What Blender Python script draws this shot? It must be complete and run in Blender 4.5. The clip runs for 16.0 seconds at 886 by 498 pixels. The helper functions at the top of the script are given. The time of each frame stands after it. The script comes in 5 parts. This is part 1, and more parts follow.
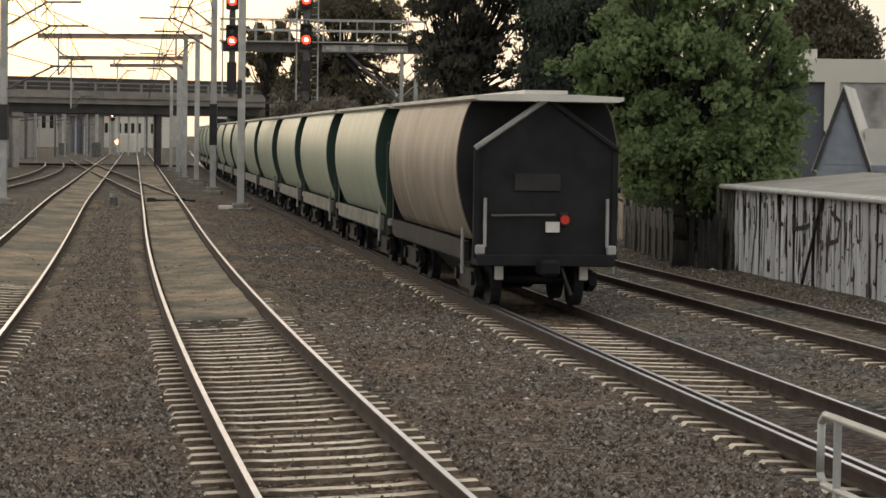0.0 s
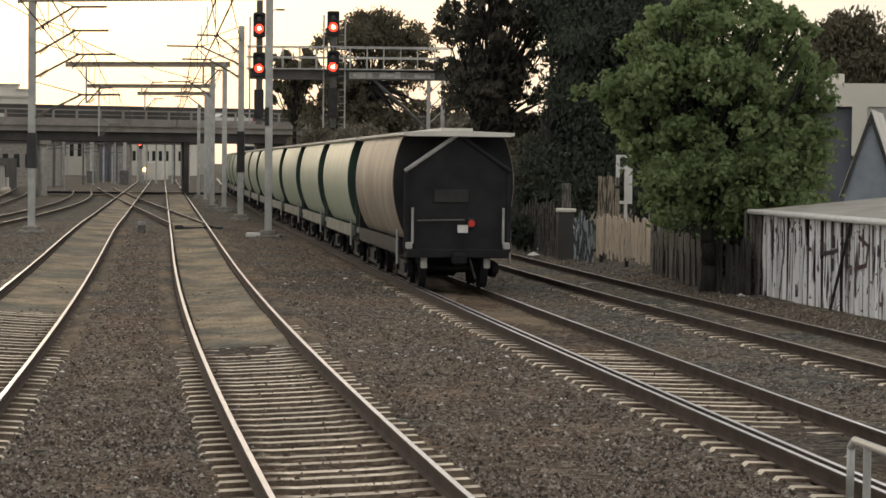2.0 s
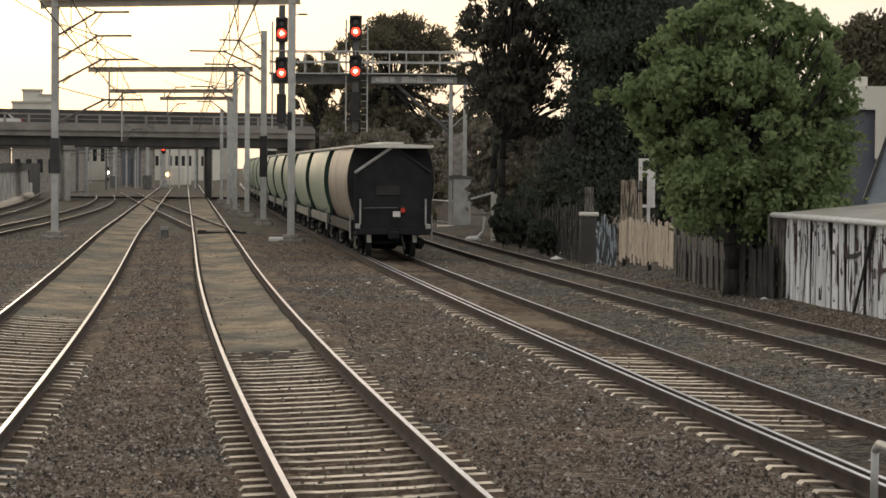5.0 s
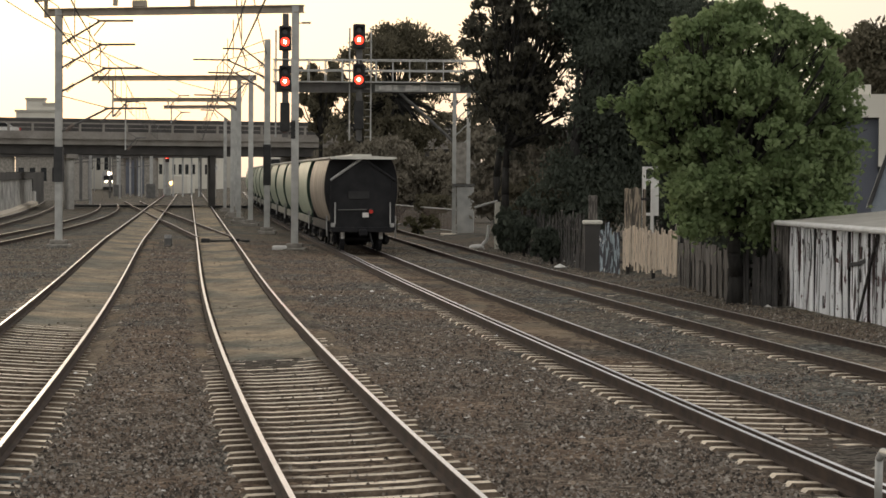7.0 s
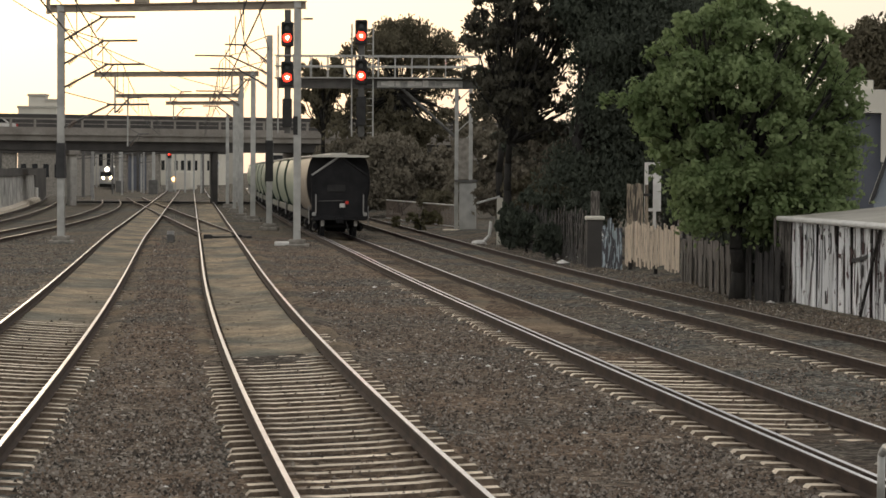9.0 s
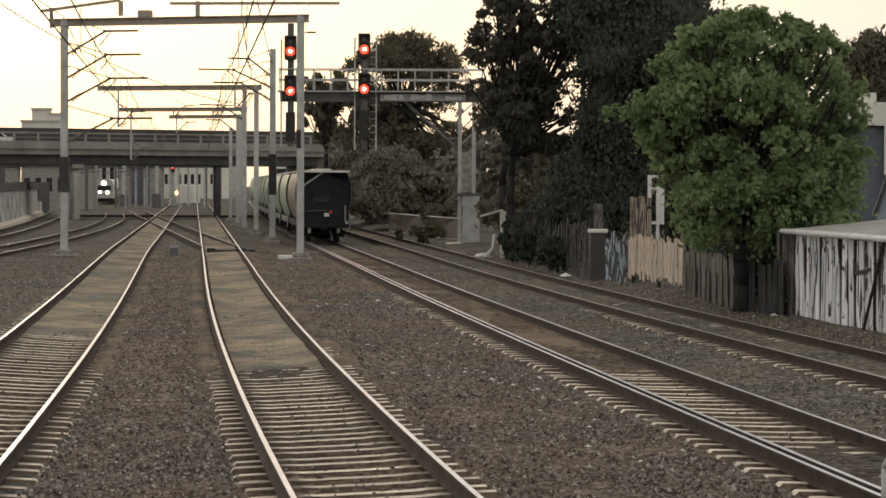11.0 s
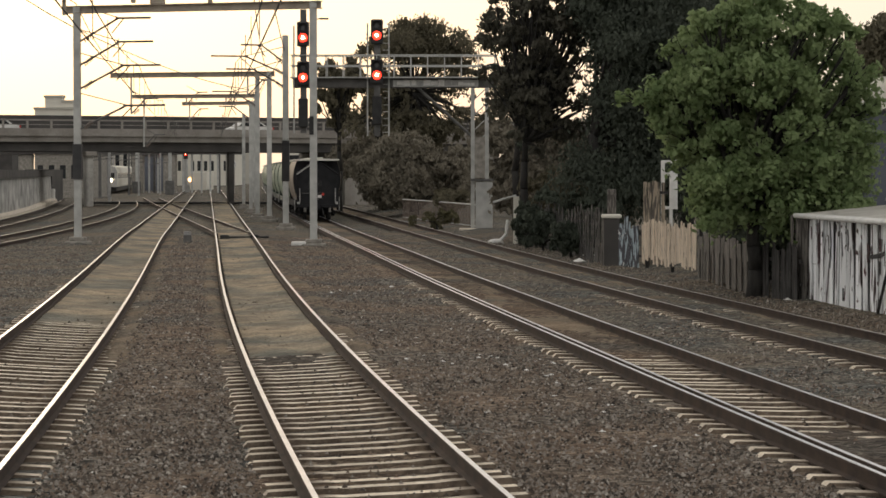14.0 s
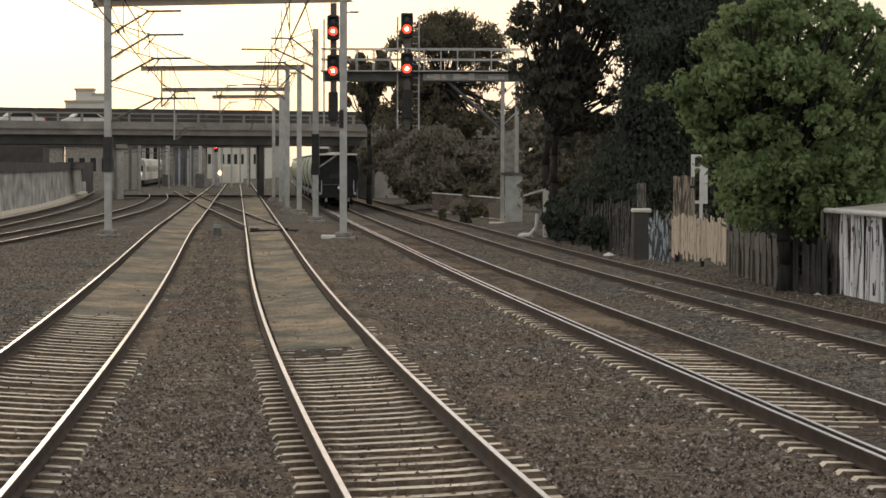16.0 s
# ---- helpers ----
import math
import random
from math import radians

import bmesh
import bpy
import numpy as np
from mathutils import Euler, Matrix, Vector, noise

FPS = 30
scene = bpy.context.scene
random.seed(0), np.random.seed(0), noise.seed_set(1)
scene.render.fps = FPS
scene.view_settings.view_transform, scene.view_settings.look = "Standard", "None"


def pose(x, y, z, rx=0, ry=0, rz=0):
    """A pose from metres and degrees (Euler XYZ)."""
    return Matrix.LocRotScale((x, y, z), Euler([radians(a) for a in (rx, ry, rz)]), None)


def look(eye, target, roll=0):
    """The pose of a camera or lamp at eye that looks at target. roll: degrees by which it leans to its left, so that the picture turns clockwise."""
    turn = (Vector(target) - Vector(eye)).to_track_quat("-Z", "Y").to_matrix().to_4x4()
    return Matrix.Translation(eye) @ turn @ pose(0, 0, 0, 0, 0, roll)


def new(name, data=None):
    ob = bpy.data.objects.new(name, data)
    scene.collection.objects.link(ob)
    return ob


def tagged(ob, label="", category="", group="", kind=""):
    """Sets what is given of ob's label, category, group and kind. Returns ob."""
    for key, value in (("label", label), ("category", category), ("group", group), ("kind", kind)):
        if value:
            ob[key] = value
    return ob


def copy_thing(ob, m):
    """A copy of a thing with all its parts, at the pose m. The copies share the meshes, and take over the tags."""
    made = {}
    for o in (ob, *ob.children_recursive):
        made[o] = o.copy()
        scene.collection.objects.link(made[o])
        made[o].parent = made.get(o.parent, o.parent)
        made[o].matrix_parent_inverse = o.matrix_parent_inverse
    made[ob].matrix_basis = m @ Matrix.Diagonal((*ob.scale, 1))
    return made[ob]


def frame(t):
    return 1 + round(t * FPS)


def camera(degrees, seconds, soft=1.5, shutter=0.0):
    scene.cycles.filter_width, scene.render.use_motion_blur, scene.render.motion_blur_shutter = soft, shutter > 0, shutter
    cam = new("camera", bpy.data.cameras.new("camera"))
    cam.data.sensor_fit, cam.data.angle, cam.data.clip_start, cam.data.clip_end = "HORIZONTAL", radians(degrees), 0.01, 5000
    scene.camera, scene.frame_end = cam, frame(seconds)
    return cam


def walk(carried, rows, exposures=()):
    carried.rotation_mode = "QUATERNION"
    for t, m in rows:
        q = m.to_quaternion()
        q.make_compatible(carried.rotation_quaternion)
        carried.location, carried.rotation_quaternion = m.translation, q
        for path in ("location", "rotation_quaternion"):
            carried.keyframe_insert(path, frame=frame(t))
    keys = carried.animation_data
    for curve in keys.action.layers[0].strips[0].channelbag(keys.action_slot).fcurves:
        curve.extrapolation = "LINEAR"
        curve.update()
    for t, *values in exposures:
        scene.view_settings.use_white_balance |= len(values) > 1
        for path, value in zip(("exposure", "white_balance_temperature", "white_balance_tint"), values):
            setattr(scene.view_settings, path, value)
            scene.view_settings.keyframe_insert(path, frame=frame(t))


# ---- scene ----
cam = camera(21.3, 16.0, soft=1.6)
EYE = (0.0, 0.0, 3.08)
# seconds, yaw, pitch, roll: a hand-held camera that only turns
PATH = [
    (0.0, -1.622, -2.690, -0.812), (0.5, -1.842, -2.857, -0.769), (1.0, -1.539, -2.373, -0.941),
    (1.5, -1.100, -2.055, -0.715), (2.0, -0.963, -2.056, -0.557), (2.5, -0.877, -2.238, -0.468),
    (3.0, -0.816, -2.269, -0.529), (3.5, -0.670, -2.145, -0.522), (4.0, -0.521, -2.008, -0.481),
    (5.2, -0.400, -1.960, -0.400), (6.5, -0.308, -1.902, -0.341), (7.0, -0.328, -1.759, -0.356), (7.5, -0.338, -1.736, -0.388),
    (8.0, -0.295, -1.780, -0.356), (8.5, -0.287, -1.815, -0.368), (9.0, -0.272, -1.860, -0.309),
    (9.5, -0.190, -1.793, -0.246), (10.0, -0.200, -1.466, -0.350), (11.3, -0.200, -1.560, -0.160), (12.5, -0.205, -1.728, -0.008),
    (13.0, -0.106, -1.901, 0.011), (13.5, 0.0, -1.896, 0.0), (14.0, 0.124, -1.884, 0.010),
    (14.5, 0.201, -1.941, -0.110), (15.0, 0.329, -2.131, -0.098), (15.5, 0.579, -2.332, -0.030),
    (16.0, 0.847, -2.037, -0.129)]
walk(cam, [(t, pose(*EYE, 90 + p, r, y)) for t, y, p, r in PATH], exposures=[(0.0, 0.07 + 0.1), (4.0, 0.07 + 0.09), (7.0, 0.07 + 0.04), (16.0, 0.07 + 0.03)])

# ---- light: dusk, the sun just down ahead and to the left ----
world = bpy.data.worlds.new("dusk_sky")
scene.world = world
world.use_nodes = True
wn = world.node_tree.nodes
sky = wn.new("ShaderNodeTexSky")
sky.sky_type = 'NISHITA'
sky.sun_disc = False
sky.sun_elevation = radians(7.0)
sky.sun_rotation = radians(-12.0)
sky.altitude, sky.air_density, sky.dust_density, sky.ozone_density = 20, 1.0, 3.0, 1.5
glow, veil, both = wn["Background"], wn.new("ShaderNodeBackground"), wn.new("ShaderNodeAddShader")
glow.inputs["Strength"].default_value = 0.024
world.node_tree.links.new(sky.outputs[0], glow.inputs["Color"])
# thin high cloud over the whole sky, with faint grey streaks
wco, wmp, wns, wmx = wn.new("ShaderNodeTexCoord"), wn.new("ShaderNodeMapping"), wn.new("ShaderNodeTexNoise"), wn.new("ShaderNodeMix")
wmp.inputs["Scale"].default_value = (1.0, 1.0, 3.5)
wns.inputs["Scale"].default_value, wns.inputs["Detail"].default_value = 3.0, 6
wmx.data_type = 'RGBA'
wmx.inputs[6].default_value, wmx.inputs[7].default_value = (0.70, 0.675, 0.65, 1), (0.91, 0.865, 0.79, 1)
wl = world.node_tree.links
wl.new(wco.outputs["Generated"], wmp.inputs[0]), wl.new(wmp.outputs[0], wns.inputs["Vector"])
wl.new(wns.outputs[0], wmx.inputs[0]), wl.new(wmx.outputs[2], veil.inputs["Color"])
veil.inputs["Strength"].default_value = 0.8
wl.new(glow.outputs[0], both.inputs[0]), wl.new(veil.outputs[0], both.inputs[1])
wl.new(both.outputs[0], wn["World Output"].inputs["Surface"])
sun = new("sun", bpy.data.lights.new("sun", 'SUN'))
sun.data.energy, sun.data.angle, sun.data.color = 0.25, radians(12), (1.0, 0.82, 0.6)
sun.matrix_world = look((-40, 150, 20), (0, 0, 8))


# ---- materials ----
def mat(name, a, b, scale=3.0, rough=0.8, metal=0.0, bump=0.0, bump_scale=40.0, stretch=(1, 1, 1), fine=0.25, glow=None, spec=0.5, tex='Object', per=0.0):
    """A surface that varies between two colours at two scales, with fine relief."""
    m = bpy.data.materials.new(name)
    m.use_nodes = True
    n, l = m.node_tree.nodes, m.node_tree.links
    p = n["Principled BSDF"]
    co = n.new("ShaderNodeTexCoord")
    mp = n.new("ShaderNodeMapping")
    mp.inputs["Scale"].default_value = stretch
    l.new(co.outputs[tex], mp.inputs[0])
    n1, n2 = n.new("ShaderNodeTexNoise"), n.new("ShaderNodeTexNoise")
    n1.inputs["Scale"].default_value, n2.inputs["Scale"].default_value = scale, bump_scale
    n1.inputs["Detail"].default_value, n2.inputs["Detail"].default_value = 6, 4
    for q in (n1, n2):
        l.new(mp.outputs[0], q.inputs["Vector"])
    mixv = n.new("ShaderNodeMix")
    mixv.inputs[0].default_value = fine
    l.new(n1.outputs[0], mixv.inputs[2]), l.new(n2.outputs[0], mixv.inputs[3])
    ramp = n.new("ShaderNodeMapRange")
    ramp.inputs[1].default_value, ramp.inputs[2].default_value = 0.36, 0.64
    l.new(mixv.outputs[0], ramp.inputs[0])
    mix = n.new("ShaderNodeMix")
    mix.data_type = 'RGBA'
    mix.inputs[6].default_value, mix.inputs[7].default_value = (*a, 1), (*b, 1)
    l.new(ramp.outputs[0], mix.inputs[0])
    last = mix.outputs[2]
    if per:
        info, hsv, mr = n.new("ShaderNodeObjectInfo"), n.new("ShaderNodeHueSaturation"), n.new("ShaderNodeMapRange")
        mr.inputs[3].default_value, mr.inputs[4].default_value = 1 - per, 1 + per
        l.new(info.outputs["Random"], mr.inputs[0]), l.new(mr.outputs[0], hsv.inputs["Value"])
        l.new(last, hsv.inputs["Color"])
        last = hsv.outputs[0]
    l.new(last, p.inputs["Base Color"])
    p.inputs["Roughness"].default_value, p.inputs["Metallic"].default_value = rough, metal
    p.inputs["Specular IOR Level"].default_value = spec
    if bump:
        bp = n.new("ShaderNodeBump")
        bp.inputs["Strength"].default_value, bp.inputs["Distance"].default_value = bump, 0.02
        l.new(n2.outputs[0], bp.inputs["Height"]), l.new(bp.outputs[0], p.inputs["Normal"])
    if glow:
        p.inputs["Emission Color"].default_value = (*glow[:3], 1)
        p.inputs["Emission Strength"].default_value = glow[3]
    return m


def leafy(name, a, b, trans=0.25):
    """Leaves: a colour per leaf, some light let through."""
    m = bpy.data.materials.new(name)
    m.use_nodes = True
    n, l = m.node_tree.nodes, m.node_tree.links
    p = n["Principled BSDF"]
    g, mix = n.new("ShaderNodeNewGeometry"), n.new("ShaderNodeMix")
    co, ns, mv = n.new("ShaderNodeTexCoord"), n.new("ShaderNodeTexNoise"), n.new("ShaderNodeMix")
    ns.inputs["Scale"].default_value, ns.inputs["Detail"].default_value = 1.1, 2
    l.new(co.outputs["Object"], ns.inputs["Vector"])
    st = n.new("ShaderNodeMapRange")
    st.inputs[1].default_value, st.inputs[2].default_value = 0.36, 0.64
    l.new(ns.outputs[0], st.inputs[0])
    mv.inputs[0].default_value = 0.65
    l.new(g.outputs["Random Per Island"], mv.inputs[2]), l.new(st.outputs[0], mv.inputs[3])
    mix.data_type = 'RGBA'
    mix.inputs[6].default_value, mix.inputs[7].default_value = (*a, 1), (*b, 1)
    l.new(mv.outputs[0], mix.inputs[0])
    l.new(mix.outputs[2], p.inputs["Base Color"])
    p.inputs["Roughness"].default_value = 0.7
    p.inputs["Specular IOR Level"].default_value = 0.25
    tr, sh = n.new("ShaderNodeBsdfTranslucent"), n.new("ShaderNodeMixShader")
    l.new(mix.outputs[2], tr.inputs[0])
    sh.inputs[0].default_value = trans
    out = n["Material Output"]
    l.new(p.outputs[0], sh.inputs[1]), l.new(tr.outputs[0], sh.inputs[2]), l.new(sh.outputs[0], out.inputs[0])
    return m


def gravel(name, cols, cell=16.0, patch=0.25, patch_col=(0.1, 0.08, 0.06), bump=0.9):
    """Crushed stone: cells of stone with their own colour, and dirty patches."""
    m = bpy.data.materials.new(name)
    m.use_nodes = True
    n, l = m.node_tree.nodes, m.node_tree.links
    p = n["Principled BSDF"]
    co = n.new("ShaderNodeTexCoord")
    v = n.new("ShaderNodeTexVoronoi")
    v.inputs["Scale"].default_value = cell
    l.new(co.outputs["Object"], v.inputs["Vector"])
    sep = n.new("ShaderNodeSeparateColor")
    l.new(v.outputs["Color"], sep.inputs[0])
    cr = n.new("ShaderNodeValToRGB")
    els = cr.color_ramp.elements
    while len(els) < len(cols):
        els.new(0.5)
    for i, c in enumerate(cols):
        els[i].position, els[i].color = i / (len(cols) - 1), (*c, 1)
    l.new(sep.outputs[0], cr.inputs[0])
    ns = n.new("ShaderNodeTexNoise")
    ns.inputs["Scale"].default_value, ns.inputs["Detail"].default_value = patch, 7
    l.new(co.outputs["Object"], ns.inputs["Vector"])
    mr = n.new("ShaderNodeMapRange")
    mr.inputs[1].default_value, mr.inputs[2].default_value, mr.inputs[4].default_value = 0.42, 0.65, 0.6
    l.new(ns.outputs[0], mr.inputs[0])
    mix = n.new("ShaderNodeMix")
    mix.data_type = 'RGBA'
    mix.inputs[7].default_value = (*patch_col, 1)
    l.new(mr.outputs[0], mix.inputs[0]), l.new(cr.outputs[0], mix.inputs[6])
    # broad drifts of rusty and of grey stone
    drift, dmr, tint, mul = n.new("ShaderNodeTexNoise"), n.new("ShaderNodeMapRange"), n.new("ShaderNodeMix"), n.new("ShaderNodeMix")
    drift.inputs["Scale"].default_value, drift.inputs["Detail"].default_value = 0.3, 7
    dmr.inputs[1].default_value, dmr.inputs[2].default_value = 0.38, 0.62
    tint.data_type = mul.data_type = 'RGBA'
    tint.inputs[6].default_value, tint.inputs[7].default_value = (0.64, 0.69, 0.71, 1), (1.34, 1.2, 1.03, 1)
    mul.blend_type = 'MULTIPLY'
    mul.inputs[0].default_value = 1.0
    l.new(co.outputs["Object"], drift.inputs["Vector"]), l.new(drift.outputs[0], dmr.inputs[0]), l.new(dmr.outputs[0], tint.inputs[0])
    l.new(mix.outputs[2], mul.inputs[6]), l.new(tint.outputs[2], mul.inputs[7])
    l.new(mul.outputs[2], p.inputs["Base Color"])
    p.inputs["Roughness"].default_value = 0.9
    p.inputs["Specular IOR Level"].default_value = 0.2
    bp = n.new("ShaderNodeBump")
    bp.inputs["Strength"].default_value, bp.inputs["Distance"].default_value = bump, 0.04
    bp.invert = True
    l.new(v.outputs["Distance"], bp.inputs["Height"]), l.new(bp.outputs[0], p.inputs["Normal"])
    return m


def peeling(name, paint, wood, cut=0.5, scale=3.0, stretch=(6, 6, 0.7), extra=None):
    """Old paint flaking off in upright streaks, with sprayed strokes over it."""
    m = bpy.data.materials.new(name)
    m.use_nodes = True
    n, l = m.node_tree.nodes, m.node_tree.links
    p = n["Principled BSDF"]
    g, mp, ns = n.new("ShaderNodeNewGeometry"), n.new("ShaderNodeMapping"), n.new("ShaderNodeTexNoise")
    mp.inputs["Scale"].default_value = stretch
    ns.inputs["Scale"].default_value, ns.inputs["Detail"].default_value, ns.inputs["Roughness"].default_value = scale, 3, 0.55
    l.new(g.outputs["Position"], mp.inputs[0]), l.new(mp.outputs[0], ns.inputs["Vector"])
    mr = n.new("ShaderNodeMapRange")
    mr.inputs[1].default_value, mr.inputs[2].default_value = cut - 0.03, cut + 0.03
    l.new(ns.outputs[0], mr.inputs[0])
    mix = n.new("ShaderNodeMix")
    mix.data_type = 'RGBA'
    mix.inputs[6].default_value, mix.inputs[7].default_value = (*wood, 1), (*paint, 1)
    l.new(mr.outputs[0], mix.inputs[0])
    last = mix.outputs[2]
    if extra:
        n3, m3, mx = n.new("ShaderNodeTexNoise"), n.new("ShaderNodeMapRange"), n.new("ShaderNodeMix")
        n3.inputs["Scale"].default_value, n3.inputs["Distortion"].default_value = 1.6, 2.5
        l.new(g.outputs["Position"], n3.inputs["Vector"])
        m3.inputs[1].default_value, m3.inputs[2].default_value = 0.65, 0.68
        l.new(n3.outputs[0], m3.inputs[0])
        mx.data_type = 'RGBA'
        mx.inputs[7].default_value = (*extra, 1)
        l.new(m3.outputs[0], mx.inputs[0]), l.new(last, mx.inputs[6])
        last = mx.outputs[2]
    info, hsv, pr = n.new("ShaderNodeObjectInfo"), n.new("ShaderNodeHueSaturation"), n.new("ShaderNodeMapRange")
    pr.inputs[3].default_value, pr.inputs[4].default_value = 0.75, 1.1
    l.new(info.outputs["Random"], pr.inputs[0]), l.new(pr.outputs[0], hsv.inputs["Value"]), l.new(last, hsv.inputs["Color"])
    l.new(hsv.outputs[0], p.inputs["Base Color"])
    p.inputs["Roughness"].default_value = 0.85
    return m


M_BALLAST = gravel("ballast_stone", [(0.022, 0.018, 0.015), (0.072, 0.059, 0.048), (0.122, 0.102, 0.085), (0.19, 0.162, 0.136), (0.36, 0.315, 0.27)], cell=11.0, patch=0.3, patch_col=(0.085, 0.06, 0.047), bump=1.0)
M_BALLAST_RUST = gravel("rusty_ballast_stone", [(0.018, 0.013, 0.010), (0.055, 0.040, 0.031), (0.10, 0.076, 0.058), (0.16, 0.127, 0.10), (0.28, 0.235, 0.185)], cell=14.0, patch=0.5, patch_col=(0.05, 0.034, 0.025), bump=1.0)
M_BALLAST_GREY = gravel("grey_ballast_stone", [(0.02, 0.019, 0.017), (0.06, 0.055, 0.048), (0.105, 0.098, 0.086), (0.165, 0.155, 0.137), (0.32, 0.30, 0.27)], cell=12.0, patch=0.3, patch_col=(0.08, 0.068, 0.055), bump=1.0)
M_DIRT = gravel("sandy_dirt", [(0.20, 0.175, 0.135), (0.30, 0.265, 0.21), (0.41, 0.365, 0.295)], cell=24, patch=1.3, patch_col=(0.10, 0.09, 0.077), bump=0.5)
M_SHOULDER = gravel("brown_shoulder_dirt", [(0.10, 0.082, 0.064), (0.17, 0.142, 0.112), (0.26, 0.222, 0.18)], cell=22, patch=1.0, patch_col=(0.075, 0.06, 0.047), bump=0.6)
M_CONCRETE = mat("sleeper_concrete", (0.40, 0.345, 0.28), (0.70, 0.625, 0.52), scale=5, rough=0.9, bump=0.3, per=0.25)


def stained_sleeper():
    """Sun-bleached concrete, rust-brown where the rails have shed on it."""
    m = mat("stained_sleeper_concrete", (0.54, 0.46, 0.36), (0.86, 0.755, 0.61), scale=5, rough=0.9, bump=0.3, per=0.22)
    n, l = m.node_tree.nodes, m.node_tree.links
    p = n["Principled BSDF"]
    co, sep = n.new("ShaderNodeTexCoord"), n.new("ShaderNodeSeparateXYZ")
    l.new(co.outputs["Object"], sep.inputs[0])
    last = sep.outputs[0]
    for op, v in (('ABSOLUTE', 0.0), ('SUBTRACT', 0.80), ('ABSOLUTE', 0.0)):
        q = n.new("ShaderNodeMath")
        q.operation = op
        q.inputs[1].default_value = v
        l.new(last, q.inputs[0])
        last = q.outputs[0]
    mr, mx = n.new("ShaderNodeMapRange"), n.new("ShaderNodeMix")
    mr.inputs[1].default_value, mr.inputs[2].default_value = 0.08, 0.30
    mr.inputs[3].default_value, mr.inputs[4].default_value = 0.8, 0.0
    mx.data_type = 'RGBA'
    mx.inputs[7].default_value = (0.075, 0.045, 0.03, 1)
    src = p.inputs["Base Color"].links[0].from_socket
    l.new(last, mr.inputs[0]), l.new(mr.outputs[0], mx.inputs[0]), l.new(src, mx.inputs[6]), l.new(mx.outputs[2], p.inputs["Base Color"])
    return m


M_SLEEPER = stained_sleeper()
# sleeper flanks: grime and the shade of the near side, both in the colour
M_SLEEPER_SIDE = mat("shaded_grimy_flank", (0.085, 0.063, 0.046), (0.25, 0.195, 0.147), scale=6, rough=0.95, bump=0.4)
M_FOOTING = mat("stained_footing_concrete", (0.22, 0.205, 0.18), (0.40, 0.37, 0.33), scale=4, rough=0.9, bump=0.3)
M_SILL = mat("grimy_pale_sill", (0.12, 0.12, 0.10), (0.27, 0.265, 0.22), scale=2, rough=0.7)
M_RAILTOP = mat("rail_head_steel", (0.60, 0.61, 0.65), (0.75, 0.76, 0.80), scale=2, rough=0.33, metal=0.95)
M_RAILSIDE = mat("rail_rust", (0.026, 0.016, 0.012), (0.058, 0.036, 0.025), scale=3, rough=0.9)
M_RAILDULL = mat("rail_head_dull", (0.36, 0.335, 0.31), (0.52, 0.49, 0.46), scale=2, rough=0.4, metal=0.85)
M_GALV = mat("galvanised_steel", (0.40, 0.40, 0.385), (0.57, 0.57, 0.545), scale=2, rough=0.55, metal=0.2, bump=0.1)
M_BEAM = mat("weathered_brown_steel", (0.33, 0.28, 0.225), (0.47, 0.41, 0.34), scale=2, rough=0.7, metal=0.1)
M_STEEL = mat("dark_painted_steel", (0.09, 0.088, 0.085), (0.15, 0.145, 0.14), scale=2, rough=0.6)
M_RUST = mat("rusty_steel", (0.16, 0.12, 0.10), (0.24, 0.19, 0.16), scale=2, rough=0.8)
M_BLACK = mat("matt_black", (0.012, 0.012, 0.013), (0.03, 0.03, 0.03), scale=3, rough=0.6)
M_WIRE = mat("wire", (0.05, 0.05, 0.05), (0.09, 0.085, 0.08), scale=3, rough=0.6)
M_WAGON_TAN = mat("faded_tan_wagon_paint", (0.15, 0.122, 0.095), (0.31, 0.26, 0.205), scale=1.2, rough=0.55, bump=0.1, bump_scale=9, stretch=(1, 1.6, 0.5), fine=0.2)
M_WAGON_GREEN = mat("pale_green_wagon_paint", (0.25, 0.30, 0.215), (0.39, 0.44, 0.335), scale=1.2, rough=0.5, bump=0.1, bump_scale=14, stretch=(1, 3, 0.35), fine=0.4)
M_WAGON_DARK = mat("sooty_wagon_end", (0.013, 0.013, 0.015), (0.03, 0.03, 0.032), scale=1.5, rough=0.75, spec=0.25)
M_WAGON_ROOF = mat("pale_roof_paint", (0.64, 0.62, 0.56), (0.80, 0.78, 0.71), scale=1.5, rough=0.6)
M_WAGON_ENDGREEN = mat("dark_green_wagon_end", (0.008, 0.028, 0.019), (0.018, 0.05, 0.034), scale=1.5, rough=0.6)
M_GREY = mat("grey_paint", (0.3, 0.3, 0.3), (0.45, 0.44, 0.42), scale=3, rough=0.6)
M_WHITE = mat("white_paint", (0.66, 0.65, 0.62), (0.82, 0.81, 0.78), scale=3, rough=0.6)
M_BRIDGE = mat("weathered_bridge_concrete", (0.22, 0.20, 0.178), (0.35, 0.325, 0.295), scale=0.5, rough=0.9, bump=0.2, bump_scale=6)
M_PIER = mat("pale_pier_concrete", (0.34, 0.325, 0.30), (0.55, 0.53, 0.49), scale=0.9, rough=0.9, bump=0.2, bump_scale=6)
M_BRIDGE_DK = mat("dark_bridge_girder", (0.05, 0.047, 0.045), (0.09, 0.083, 0.078), scale=0.6, rough=0.85)
M_PALE = mat("pale_render", (0.66, 0.63, 0.55), (0.78, 0.75, 0.67), scale=0.3, rough=0.85)
M_WALLGREY = mat("stained_retaining_wall", (0.2, 0.195, 0.185), (0.60, 0.59, 0.56), scale=0.9, rough=0.9, stretch=(1, 0.5, 1))
